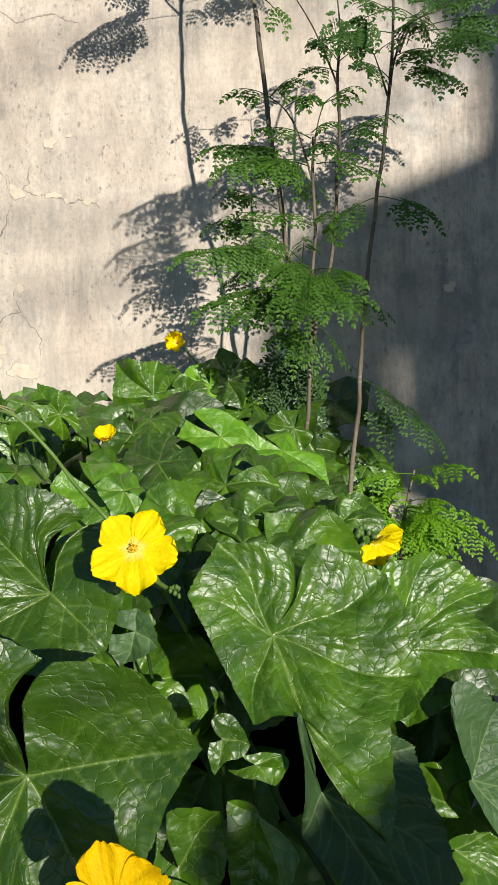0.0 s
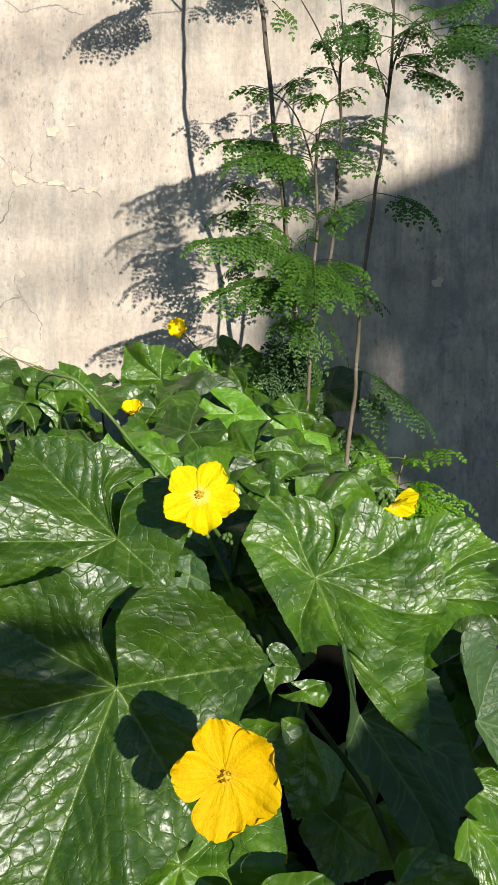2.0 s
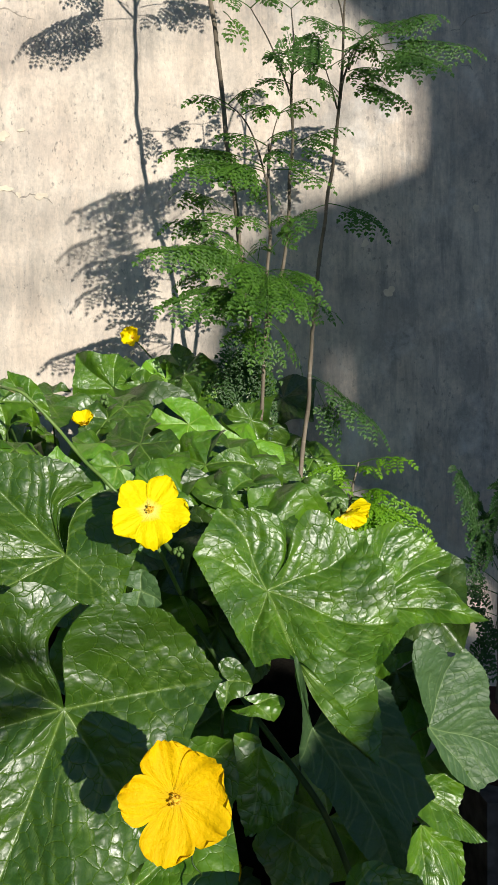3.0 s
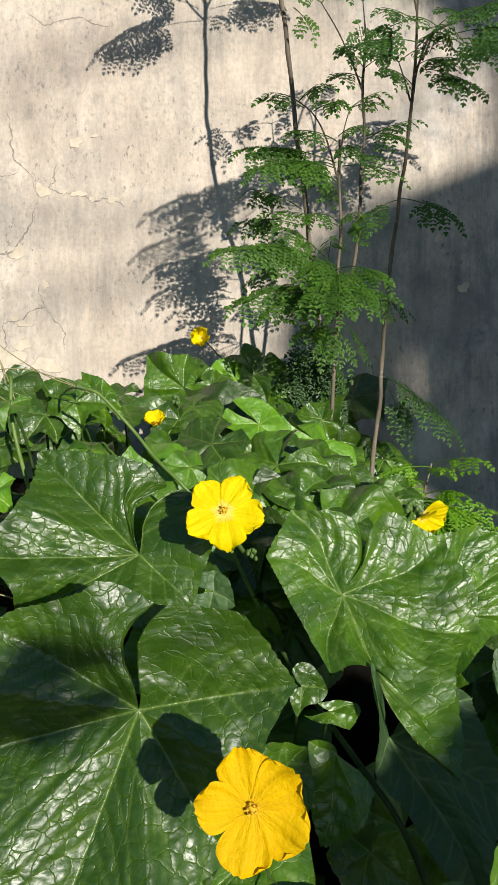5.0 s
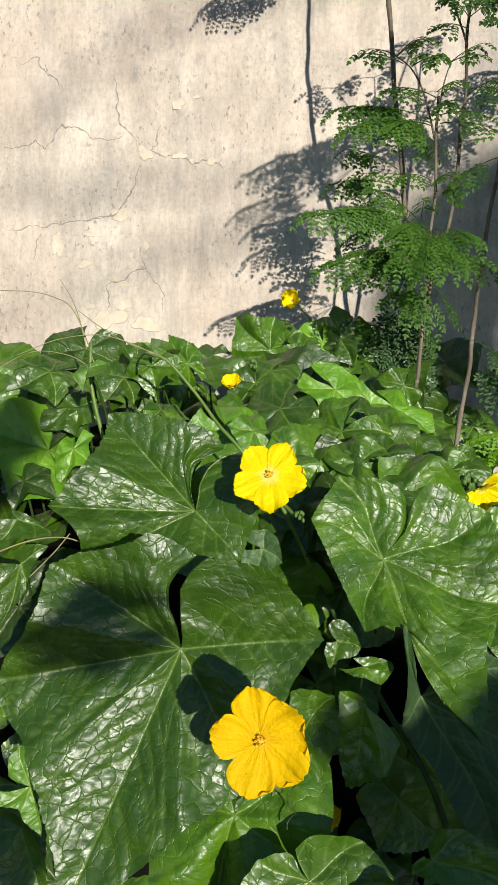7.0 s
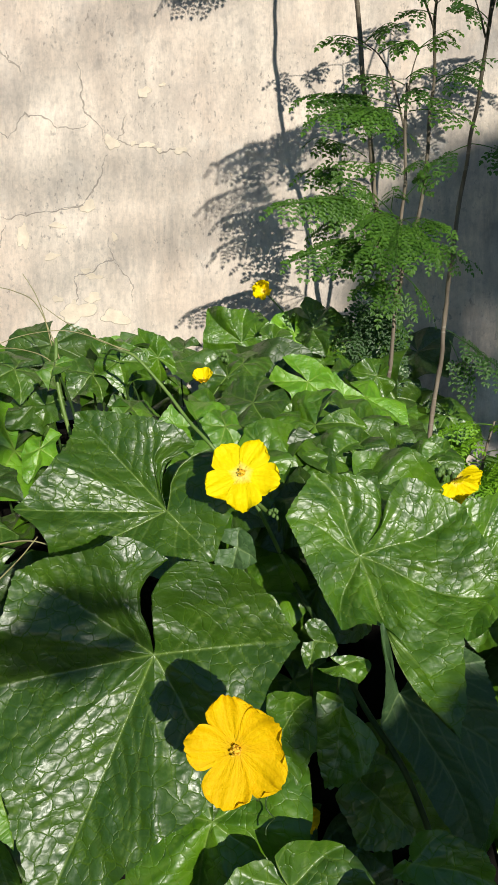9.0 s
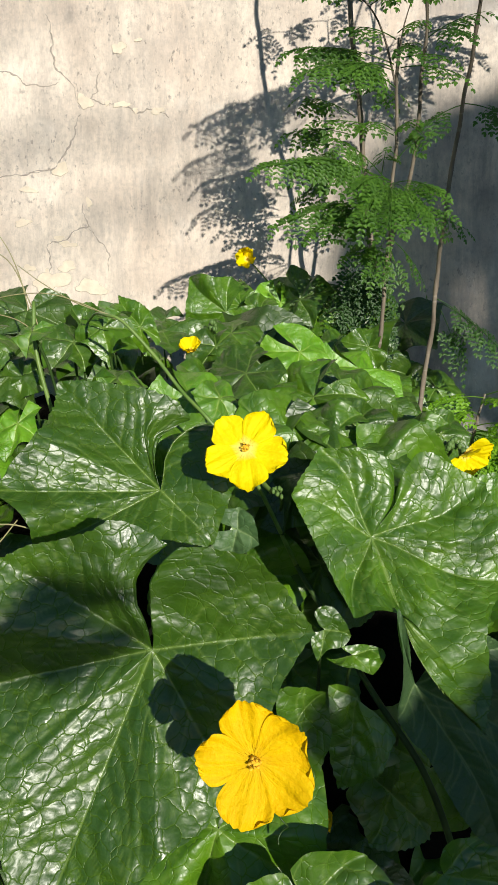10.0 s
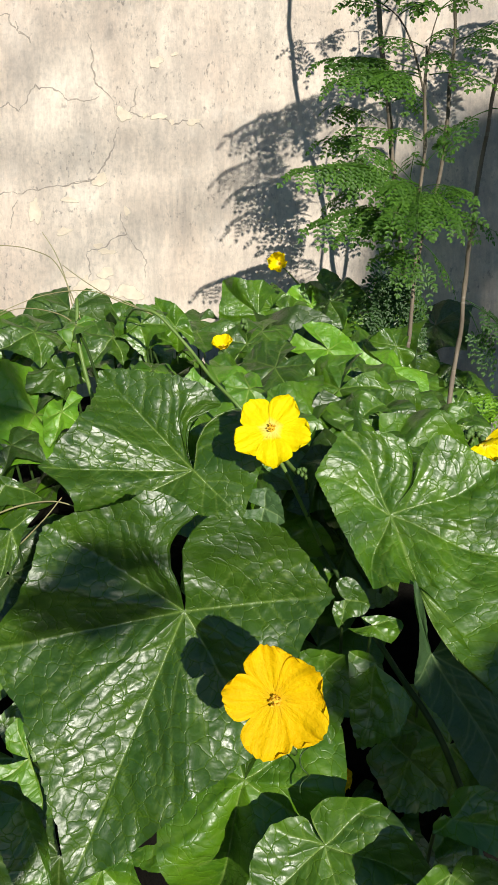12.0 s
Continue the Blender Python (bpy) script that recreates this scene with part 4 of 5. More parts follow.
plain_leaf(vine_far, (-0.041, 0.980, 1.494), (0.000, -0.600, 0.800), -130, 0.087, 0.90)
plain_leaf(vine_far, (-0.022, 1.150, 1.521), (0.000, -0.707, 0.707), 26, 0.042, 1.00)
plain_leaf(vine_far, (0.015, 1.050, 1.495), (0.101, -0.704, 0.704), -48, 0.083, 0.90)
plain_leaf(vine_far, (-0.014, 0.880, 1.456), (0.000, -0.552, 0.834), -169, 0.073, 0.75)
plain_leaf(vine_far, (0.015, 0.900, 1.460), (0.101, -0.704, 0.704), -29, 0.071, 0.80)
plain_leaf(vine_far, (0.060, 1.100, 1.472), (0.212, -0.742, 0.636), -32, 0.068, 1.00)
plain_leaf(vine_far, (0.120, 1.000, 1.432), (0.207, -0.830, 0.518), -170, 0.058, 0.90)
plain_leaf(vine_far, (0.147, 1.020, 1.437), (0.207, -0.830, 0.518), -47, 0.052, 1.00)
plain_leaf(vine_far, (0.124, 1.500, 1.486), (0.100, -0.597, 0.796), 120, 0.057, 1.00)
plain_leaf(vine_far, (0.141, 1.300, 1.440), (0.100, -0.597, 0.796), -144, 0.048, 1.00)
plain_leaf(vine_far, (0.051, 1.450, 1.521), (0.105, -0.527, 0.843), -59, 0.118, 0.70, tone=LEAF_LIME)
plain_leaf(vine_far, (0.235, 2.17, 1.640), (0.35, -0.80, 0.60), -40, 0.115, 1.20, tone=LEAF_SHADE_TONE)
plain_leaf(vine_far, (0.081, 1.600, 1.566), (0.000, -0.800, 0.600), -131, 0.062, 1.00)
plain_leaf(vine_far, (0.016, 1.700, 1.580), (0.000, -0.800, 0.600), -135, 0.059, 1.00)
plain_leaf(vine_far, (-0.092, 1.950, 1.724), (0.105, -0.943, 0.314), -40, 0.080, 1.20)
plain_leaf(vine_far, (-0.029, 1.900, 1.657), (0.000, -0.800, 0.600), -49, 0.092, 1.00)
plain_leaf(vine_far, (-0.111, 1.420, 1.569), (0.148, -0.791, 0.593), -39, 0.151, 0.55, tone=LEAF_LIME)
plain_leaf(vine_far, (-0.346, 1.000, 1.573), (0.000, -0.600, 0.800), -135, 0.054, 1.00)
plain_leaf(vine_far, (-0.294, 0.850, 1.525), (0.101, -0.504, 0.858), -19, 0.044, 0.90)
plain_leaf(vine, (-0.471, 1.000, 1.619), (0.10, -0.80, 0.60), -100, 0.074, 1.15)
plain_leaf(vine, (-0.325, 0.900, 1.591), (0.05, -0.85, 0.55), -80, 0.042, 1.10)
plain_leaf(vine, (-0.508, 0.950, 1.579), (-0.10, -0.60, 0.80), 170, 0.075, 0.80, tone=LEAF_SHADE_TONE)
plain_leaf(vine, (-0.436, 0.850, 1.527), (0.25, -0.75, 0.60), -60, 0.050, 1.00, tone=LEAF_SHADE_TONE)
plain_leaf(vine, (-0.454, 0.820, 1.449), (0.10, -0.80, 0.55), -130, 0.070, 1.10, tone=LEAF_SHADE_TONE)
plain_leaf(vine_far, (-0.464, 0.850, 1.578), (0.101, -0.404, 0.909), -161, 0.060, 0.80)
plain_leaf(vine_far, (-0.366, 0.760, 1.582), (0.000, -0.862, 0.507), -88, 0.026, 1.30, tone=LEAF_LIME)
plain_leaf(vine_far, (-0.362, 0.950, 1.589), (0.000, -0.800, 0.600), -27, 0.048, 1.10)
plain_leaf(vine_far, (-0.367, 0.900, 1.571), (0.000, -0.707, 0.707), 149, 0.047, 1.00)
plain_leaf(vine_far, (-0.417, 0.850, 1.527), (0.000, -0.800, 0.600), -105, 0.035, 0.90)
plain_leaf(vine_far, (-0.406, 0.800, 1.471), (0.101, -0.909, 0.404), -99, 0.048, 0.60, tone=LEAF_LIME)
plain_leaf(vine_far, (-0.508, 0.900, 1.522), (0.000, -0.507, 0.862), 54, 0.040, 1.00)
plain_leaf(vine_far, (-0.495, 0.850, 1.459), (0.101, -0.504, 0.858), -48, 0.089, 1.00)
plain_leaf(vine_far, (-0.528, 0.850, 1.491), (0.101, -0.504, 0.858), 15, 0.055, 1.00)
plain_leaf(vine_far, (-0.454, 0.750, 1.431), (0.100, -0.597, 0.796), -27, 0.045, 0.90)
plain_leaf(vine_far, (-0.635, 1.100, 1.578), (0.000, -0.507, 0.862), -164, 0.069, 1.00)
plain_leaf(vine_far, (-0.433, 1.300, 1.626), (0.000, -0.507, 0.862), 179, 0.059, 1.00)
plain_leaf(vine_far, (-0.566, 1.000, 1.538), (0.000, -0.507, 0.862), -164, 0.064, 1.00)

flower(vine, (-0.105, 0.618, 1.470), (0.05, -0.90, 0.42), [(133, 0.92, 0.98, 0), (58, 0.95, 0.90, 3), (-14, 1.0, 1.0, -4), (-82, 1.06, 0.98, 4), (-148, 1.0, 0.96, 0)], 0.0415, "bright yellow five-petalled luffa flower facing the light", 2, PETAL, 0.90, ((0.008, 0.03, -0.03), (0.02, 0.09, -0.06)))
flower(vine, (-0.076, 0.388, 1.299), (-0.05, -0.98, 0.18), [(103, 1.0, 1.0, 0), (38, 1.0, 1.0, 2), (-28, 1.04, 1.08, -2), (-100, 1.04, 1.02, 3), (178, 0.96, 0.92, 0)], 0.0402, "deep yellow five-petalled luffa flower with creased petals", 5)
flower(vine, (0.158, 0.900, 1.428), (0.35, -0.82, -0.40), [(30, 1.0, 1.0, 8), (-20, 1.05, 1.0, 0), (-70, 1.05, 1.0, 0), (-125, 1.0, 1.0, 6), (110, 0.75, 0.9, 40)], 0.037, "yellow luffa flower nodding beside a cluster of buds", 10, PETAL)
flower(vine_far, (-0.236, 2.03, 1.818), (-0.15, -0.95, 0.10), [(95, 0.9, 1.0, 20), (25, 0.9, 1.0, 25), (-45, 0.95, 1.0, 20), (-115, 1.0, 1.0, 20), (165, 0.9, 0.9, 20)], 0.047, "half-closed yellow luffa flower against the wall", 25, PETAL, 0.92, ((0.03, 0.02, -0.03), (0.09, 0.0, -0.10), (0.12, -0.02, -0.16)))
flower(vine_far, (-0.250, 1.16, 1.558), (-0.1, -0.65, 0.75), [(0, 0.8, 0.9, 25), (72, 0.8, 0.9, 25), (144, 0.8, 0.9, 25), (216, 0.8, 0.9, 25), (288, 0.8, 0.9, 25)], 0.034, "small yellow luffa flower half hidden in leaves", 20, PETAL)
flower(vine, (-0.042, 0.585, 1.108), (0.15, -0.30, 0.94), [(0, 1, 1, 0), (72, 1, 1, 0), (144, 1, 1, 0), (216, 1, 1, 0), (288, 1, 1, 0)], 0.027, "shaded yellow luffa flower under a leaf", 25)


# an unseen vine added behind the camera, only to shade the bank's lower leaves
side_shade_vine = thing("luffa_vine", (1.15, -1.27, 0.0), "unseen luffa vine shoot added behind the camera to shade the lower leaves", "vine", "luffa vines")
tube("stem", [(1.15, -1.27, 0.0), (1.12, -1.28, 0.7), (1.06, -1.28, 1.2), (1.00, -1.28, 1.5), (0.96, -1.28, 1.68)], 0.005, 0.003, STEM, side_shade_vine, 6, 8)
for x, y, z, turn, size in ((0.205, 0.15, 1.325, -90, 0.055), (0.238, 0.15, 1.262, -80, 0.062), (0.31, 0.15, 1.27, -90, 0.080), (0.37, 0.17, 1.22, -70, 0.085), (0.25, 0.18, 1.28, -110, 0.080), (0.30, 0.20, 1.15, -95, 0.09), (0.38, 0.12, 1.11, -80, 0.09), (0.42, 0.15, 1.17, -85, 0.09), (0.40, 0.18, 1.06, -95, 0.09), (0.44, 0.12, 1.32, -90, 0.09), (0.34, 0.10, 1.20, -60, 0.08), (0.48, 0.12, 1.22, -80, 0.09), (0.41, 0.10, 1.33, -100, 0.08), (0.49, 0.14, 1.11, -95, 0.09), (0.26, 0.12, 1.19, -95, 0.07)):
    plain_leaf(side_shade_vine, Vector((x, y, z)) + TO_SUN * 1.6, (0.35, -0.9, 0.25), turn, size * 1.05)


# stems and tendrils
tube("stem", [(-0.345, 0.90, 1.600), (-0.310, 0.82, 1.606), (-0.282, 0.77, 1.602), (-0.259, 0.76, 1.594), (-0.222, 0.76, 1.554), (-0.189, 0.745, 1.516), (-0.155, 0.73, 1.484), (-0.11, 0.75, 1.42), (-0.06, 0.80, 1.30)], 0.0016, 0.0026, STEM, vine, 8, 9, "pale green vine stem")
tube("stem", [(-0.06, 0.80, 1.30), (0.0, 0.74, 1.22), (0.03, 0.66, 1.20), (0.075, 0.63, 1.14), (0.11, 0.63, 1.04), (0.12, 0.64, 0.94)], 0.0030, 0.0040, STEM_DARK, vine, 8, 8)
tube("stem", [(-0.38, 0.80, 1.62), (-0.375, 0.79, 1.56), (-0.36, 0.80, 1.48), (-0.35, 0.84, 1.40)], 0.0024, 0.003, STEM, vine)
for keys in ([(-0.62, 0.80, 1.69), (-0.483, 0.80, 1.690), (-0.43, 0.80, 1.680), (-0.405, 0.80, 1.663), (-0.385, 0.80, 1.62), (-0.375, 0.80, 1.59)],
             [(-0.424, 0.80, 1.705), (-0.408, 0.80, 1.68), (-0.396, 0.80, 1.65), (-0.386, 0.80, 1.61)],
             [(-0.398, 0.80, 1.663), (-0.375, 0.82, 1.643), (-0.345, 0.85, 1.622), (-0.30, 0.87, 1.605)],
             [(-0.462, 0.75, 1.600), (-0.42, 0.78, 1.622), (-0.37, 0.80, 1.630), (-0.33, 0.82, 1.62), (-0.29, 0.84, 1.60)],
             [(-0.50, 0.76, 1.58), (-0.45, 0.77, 1.605), (-0.40, 0.78, 1.60), (-0.37, 0.79, 1.58)]):
    tube("tendril", keys, 0.0005, 0.0009, TENDRIL, vine, 8, 5)
coil = [(-0.062 + 0.004 * math.cos(i * 0.9), 0.50 + 0.004 * math.sin(i * 0.9), 1.255 - 0.004 * i) for i in range(26)]
tube("tendril", coil, 0.0006, 0.0007, STEM_DARK, vine, 3, 5)


def bud_cluster(parent, at, radius, seed):
    rng = random.Random(seed)
    v, f = blob(radius * 0.5, seed, 0.2)
    core = put("bud_cluster", mesh_of("bud_cluster", v, f, BUD), parent, Matrix.Translation(at))
    for i in range(9):
        a, b = rng.uniform(0, 6.28), rng.uniform(-0.5, 1.4)
        d = Vector((math.cos(a) * math.cos(b), math.sin(a) * math.cos(b), math.sin(b))) * radius
        v, f = blob(radius * rng.uniform(0.28, 0.42), seed + i, 0.12, 5, 7, 1.3)
        put("bud", mesh_of("bud", v, f, BUD), core, Matrix.Translation(Vector(at) + d))
    tube("stalk", [Vector(at), Vector(at) + Vector((0.004, 0.025, -0.012)), Vector(at) + Vector((0.0, 0.075, -0.035))], 0.0018, 0.0022, STEM_DARK, core, 5, 6)


bud_cluster(vine, (-0.352, 0.93, 1.585), 0.011, 11)
bud_cluster(vine, (-0.078, 0.69, 1.412), 0.006, 12)
bud_cluster(vine_far, (-0.225, 1.22, 1.60), 0.011, 13)
bud_cluster(vine, (0.136, 0.878, 1.440), 0.010, 14)
bud_cluster(vine, (0.30, 0.93, 0.93), 0.012, 15)
bud_cluster(vine_far, (0.05, 1.62, 1.53), 0.014, 16)
bud_cluster(vine_far, (-0.04, 1.9, 1.66), 0.013, 17)

# leaves that fill the bed between the large ones
BED = [leaf_mesh(lobes(-90, 0.085, 1.0 + 0.1 * k, random.Random(60 + k)), 24, 110, 60 + k, LEAF) for k in range(5)]
BED.append(leaf_mesh(lobes(-90, 0.08, 1.1, random.Random(70)), 16, 80, 70, LEAF_LIME))
BED.append(leaf_mesh(lobes(-90, 0.09, 0.9, random.Random(71)), 16, 80, 71, LEAF_SHADE_TONE))
BED.append(leaf_mesh(lobes(-90, 0.085, 1.1, random.Random(72)), 16, 80, 72, LEAF_SHADE_TONE))
BED.append(leaf_mesh(lobes(-90, 0.08, 1.2, random.Random(73)), 16, 80, 73, LEAF_SHADE_TONE))


def scatter(parent, count, seed, x0, x1, y0, y1, below, lean, grown=1.95):
    rng = random.Random(seed)
    for _ in range(count):
        x, y = rng.uniform(x0, x1), rng.uniform(y0, y1)
        z = bed_height(x, y) - rng.uniform(*below)
        n = (rng.uniform(-1.1, 1.3), -rng.uniform(*lean), 1.0)
        m = facing_frame((x, y, z), n) @ pose(0, 0, 0, 0, 0, rng.uniform(-70, 70)) @ Matrix.Scale(rng.uniform(0.80, grown), 4)
        put("leaf", rng.choice(BED), parent, m)


scatter(vine_far, 36, 21, -1.25, 0.20, 1.02, 2.26, (-0.02, 0.18), (0.2, 2.6), 1.7)
scatter(vine_far, 22, 22, -1.2, -0.42, 0.78, 1.05, (0.02, 0.16), (0.2, 2.4), 1.5)
scatter(vine, 12, 25, -0.22, 0.03, 0.82, 1.0, (0.0, 0.06), (0.6, 2.0), 1.35)
scatter(vine_far, 30, 27, -0.15, 0.10, 1.85, 2.27, (-0.14, 0.10), (0.9, 3.0))
scatter(vine_far, 9, 28, 0.12, 0.42, 2.05, 2.28, (-0.05, 0.12), (0.9, 3.0))
scatter(vine_far, 12, 24, 0.04, 0.22, 1.02, 1.6, (0.14, 0.22), (0.6, 1.8), 1.25)


def under_leaves(count, seed):
    rng = random.Random(seed)
    for _ in range(count):
        x = rng.uniform(-0.75, 0.30)
        z = rng.uniform(0.62, 1.30)
        y = 0.70 + rng.uniform(0.0, 0.20) + 0.1 * step01(0.1, 0.3, x)
        m = facing_frame((x, y, z), (rng.uniform(-0.4, 0.4), -1, rng.uniform(0.0, 0.8))) @ pose(0, 0, 0, 0, 0, rng.uniform(-50, 50)) @ Matrix.Scale(rng.uniform(0.8, 1.3), 4)
        # half of these use the darker copy, to deepen the gaps by colour
        put("leaf", rng.choice(BED[:3] + BED[6:]), vine, m)


under_leaves(48, 23)

# ---- moringa saplings ----
leaning = sapling((0.07, 1.85, 0), "slender leaning moringa sapling behind the others", FROND)
bushy = sapling((0.09, 1.78, 0), "bushy moringa sapling with many ferny leaves", FROND)
slim = sapling((0.17, 1.85, 0), "slim moringa sapling with a small forked top", FROND_CROWN)
tall = sapling((0.20, 1.85, 0), "tall moringa sapling with a bare curved trunk", FROND_CROWN)
low = sapling((0.38, 1.95, 0), "low moringa sapling near the wall, sunlight put into its bright green", FROND_LIT)
tube("trunk", [(0.13, 1.97, 0), (0.125, 1.97, 1.6), (0.110, 1.97, 1.82), (0.090, 1.96, 2.015), (0.067, 1.92, 2.206), (0.048, 1.89, 2.33), (0.033, 1.857, 2.464), (0.008, 1.85, 2.70), (0.0, 1.85, 2.9), (0.0, 1.85, 3.12)], 0.0078, 0.0060, BARK_PALE, leaning, 9, 10, knots=0.12, seed=3)
tube("trunk", [(0.09, 1.78, 0), (0.105, 1.78, 1.35), (0.116, 1.78, 1.505), (0.130, 1.78, 1.652), (0.137, 1.78, 1.80), (0.147, 1.78, 1.964), (0.151, 1.78, 2.177), (0.150, 1.78, 2.30)], 0.0066, 0.0036, BARK, bushy, 9, 9, knots=0.12, seed=4)
tube("trunk", [(0.13, 1.92, 0), (0.135, 1.92, 1.5), (0.155, 1.90, 1.80), (0.196, 1.85, 2.007), (0.214, 1.85, 2.15), (0.2196, 1.85, 2.257), (0.226, 1.85, 2.40), (0.227, 1.85, 2.534)], 0.0066, 0.0036, BARK, slim, 9, 9, knots=0.12, seed=5)
tube("trunk", [(0.20, 1.85, 0), (0.225, 1.85, 1.2), (0.2375, 1.85, 1.379), (0.262, 1.85, 1.60), (0.273, 1.85, 1.738), (0.2915, 1.85, 1.946), (0.3167, 1.85, 2.137), (0.342, 1.85, 2.327), (0.358, 1.85, 2.457), (0.362, 1.85, 2.50)], 0.0074, 0.0042, BARK, tall, 9, 10, knots=0.12, seed=6)
for tree, keys, r in ((tall, [(0.358, 1.85, 2.455), (0.375, 1.85, 2.53), (0.41, 1.83, 2.60), (0.49, 1.80, 2.62)], 0.004), (tall, [(0.36, 1.85, 2.47), (0.368, 1.85, 2.56), (0.372, 1.85, 2.68), (0.38, 1.85, 2.80)], 0.005),
                      (tall, [(0.352, 1.85, 2.43), (0.335, 1.84, 2.48), (0.315, 1.82, 2.52)], 0.003), (tall, [(0.385, 1.85, 2.54), (0.41, 1.86, 2.60), (0.43, 1.87, 2.64)], 0.0035), (tall, [(0.372, 1.85, 2.66), (0.36, 1.85, 2.72), (0.34, 1.85, 2.76)], 0.003),
                      (slim, [(0.225, 1.85, 2.45), (0.205, 1.84, 2.50), (0.16, 1.83, 2.60), (0.11, 1.82, 2.68)], 0.0032), (slim, [(0.227, 1.85, 2.53), (0.232, 1.85, 2.60), (0.225, 1.85, 2.70)], 0.0035),
                      (bushy, [(0.151, 1.78, 2.177), (0.116, 1.78, 2.305), (0.082, 1.78, 2.370), (0.044, 1.78, 2.403)], 0.003), (bushy, [(0.153, 1.78, 2.262), (0.162, 1.78, 2.325), (0.178, 1.78, 2.381)], 0.0026),
                      (leaning, [(0.0, 1.85, 3.05), (-0.05, 1.83, 3.12), (-0.12, 1.82, 3.24)], 0.004), (leaning, [(0.0, 1.85, 3.08), (0.05, 1.84, 3.16), (0.12, 1.84, 3.18)], 0.004)):
    tube("branch", keys, r, r * 0.45, BARK, tree, 6, 7)
    end = Vector(keys[-1])
    for dx, dy, dz in ((-0.075, -0.05, 0.0), (0.07, -0.06, 0.015)):
        frond(tree, end, end + Vector((dx, dy, dz)), 0.045)
shoot = thing("shade_shoot", (0.02, 1.98, 0), "leafy green shoot with small rounded leaves, the saplings' shade in its tone", "shrub")
# the shoot's dark tone stands in for the shade under the saplings
TREE_TONE[shoot] = FROND_SHADED
tube("stem", [(0.02, 1.98, 0), (0.015, 1.97, 1.2), (0.008, 1.96, 1.55), (0.002, 1.95, 1.70)], 0.005, 0.002, STEM_DARK, shoot, 5, 7)
tube("stem", [(0.06, 1.98, 0), (0.07, 1.95, 1.2), (0.085, 1.93, 1.60), (0.10, 1.92, 1.82)], 0.005, 0.002, STEM_DARK, shoot, 5, 7)
tube("trunk", [(0.385, 1.95, 0), (0.390, 1.95, 1.0), (0.393, 1.95, 1.24), (0.41, 1.95, 1.36), (0.43, 1.95, 1.44)], 0.009, 0.003, BARK, low, 5, 8)
potted = sapling((0.835, 1.90, 0), "small moringa sapling in a clay pot, shade put into its dark tone", FROND_SHADED)
tube("trunk", [(0.832, 1.90, 0.72), (0.838, 1.90, 0.81), (0.836, 1.90, 0.98), (0.84, 1.90, 1.16)], 0.008, 0.003, BARK, potted, 5, 8)
frond(tall, (0.381, 1.850, 2.515), (0.493, 1.750, 2.419), 0.10)
frond(tall, (0.359, 1.850, 2.472), (0.272, 1.750, 2.468), 0.09)
frond(tall, (0.419, 1.850, 2.586), (0.594, 1.700, 2.485), 0.10)
frond(tall, (0.404, 1.850, 2.557), (0.414, 1.700, 2.557), 0.10)
frond(tall, (0.347, 1.850, 2.646), (0.237, 1.800, 2.565), 0.09)
frond(bushy, (0.061, 1.770, 2.380), (-0.048, 1.720, 2.388), 0.045)
frond(bushy, (0.044, 1.770, 2.399), (0.092, 1.740, 2.427), 0.035)
frond(bushy, (0.082, 1.770, 2.372), (0.145, 1.720, 2.373), 0.045)
frond(bushy, (0.178, 1.780, 2.381), (0.241, 1.720, 2.370), 0.040)
frond(bushy, (0.178, 1.780, 2.381), (0.151, 1.720, 2.378), 0.030)
frond(bushy, (0.145, 1.780, 2.297), (0.020, 1.660, 2.276), 0.055)
frond(bushy, (0.148, 1.780, 2.311), (0.194, 1.700, 2.304), 0.050)
frond(bushy, (0.141, 1.780, 2.241), (-0.103, 1.680, 2.242), 0.095)
frond(bushy, (0.141, 1.780, 2.227), (-0.072, 1.600, 2.162), 0.085)
frond(bushy, (0.137, 1.780, 2.234), (0.028, 1.600, 2.159), 0.075)
frond(slim, (0.224, 1.850, 2.323), (0.344, 1.760, 2.342), 0.060)
frond(slim, (0.227, 1.850, 2.337), (0.303, 1.720, 2.278), 0.060)
frond(slim, (0.217, 1.850, 2.308), (0.154, 1.720, 2.250), 0.060)
frond(bushy, (0.158, 1.780, 2.233), (0.290, 1.700, 2.180), 0.050)
frond(bushy, (0.161, 1.780, 2.255), (0.266, 1.740, 2.236), 0.035)
frond(bushy, (0.151, 1.780, 2.184), (0.070, 1.700, 2.193), 0.050)
frond(bushy, (0.145, 1.780, 2.078), (-0.042, 1.700, 2.091), 0.040)
frond(bushy, (0.148, 1.780, 2.085), (0.184, 1.700, 2.089), 0.050)
frond(bushy, (0.141, 1.780, 2.092), (0.067, 1.680, 2.077), 0.050)
frond(bushy, (0.125, 1.780, 1.979), (0.001, 1.700, 2.053), 0.075)
frond(bushy, (0.118, 1.780, 1.986), (0.120, 1.680, 2.024), 0.060)
frond(bushy, (0.154, 1.780, 2.021), (0.210, 1.760, 2.071), 0.050)
frond(bushy, (0.136, 1.780, 1.972), (-0.162, 1.550, 1.954), 0.080)
frond(bushy, (0.132, 1.780, 1.964), (-0.067, 1.620, 1.988), 0.075)
frond(bushy, (0.143, 1.780, 1.964), (0.057, 1.480, 1.825), 0.090)
frond(bushy, (0.147, 1.780, 1.967), (0.110, 1.460, 1.803), 0.085)
frond(bushy, (0.150, 1.780, 1.964), (0.179, 1.500, 1.825), 0.090)
frond(bushy, (0.142, 1.780, 1.970), (0.042, 1.550, 1.905), 0.075)
frond(bushy, (0.153, 1.780, 1.967), (0.236, 1.600, 1.898), 0.070)
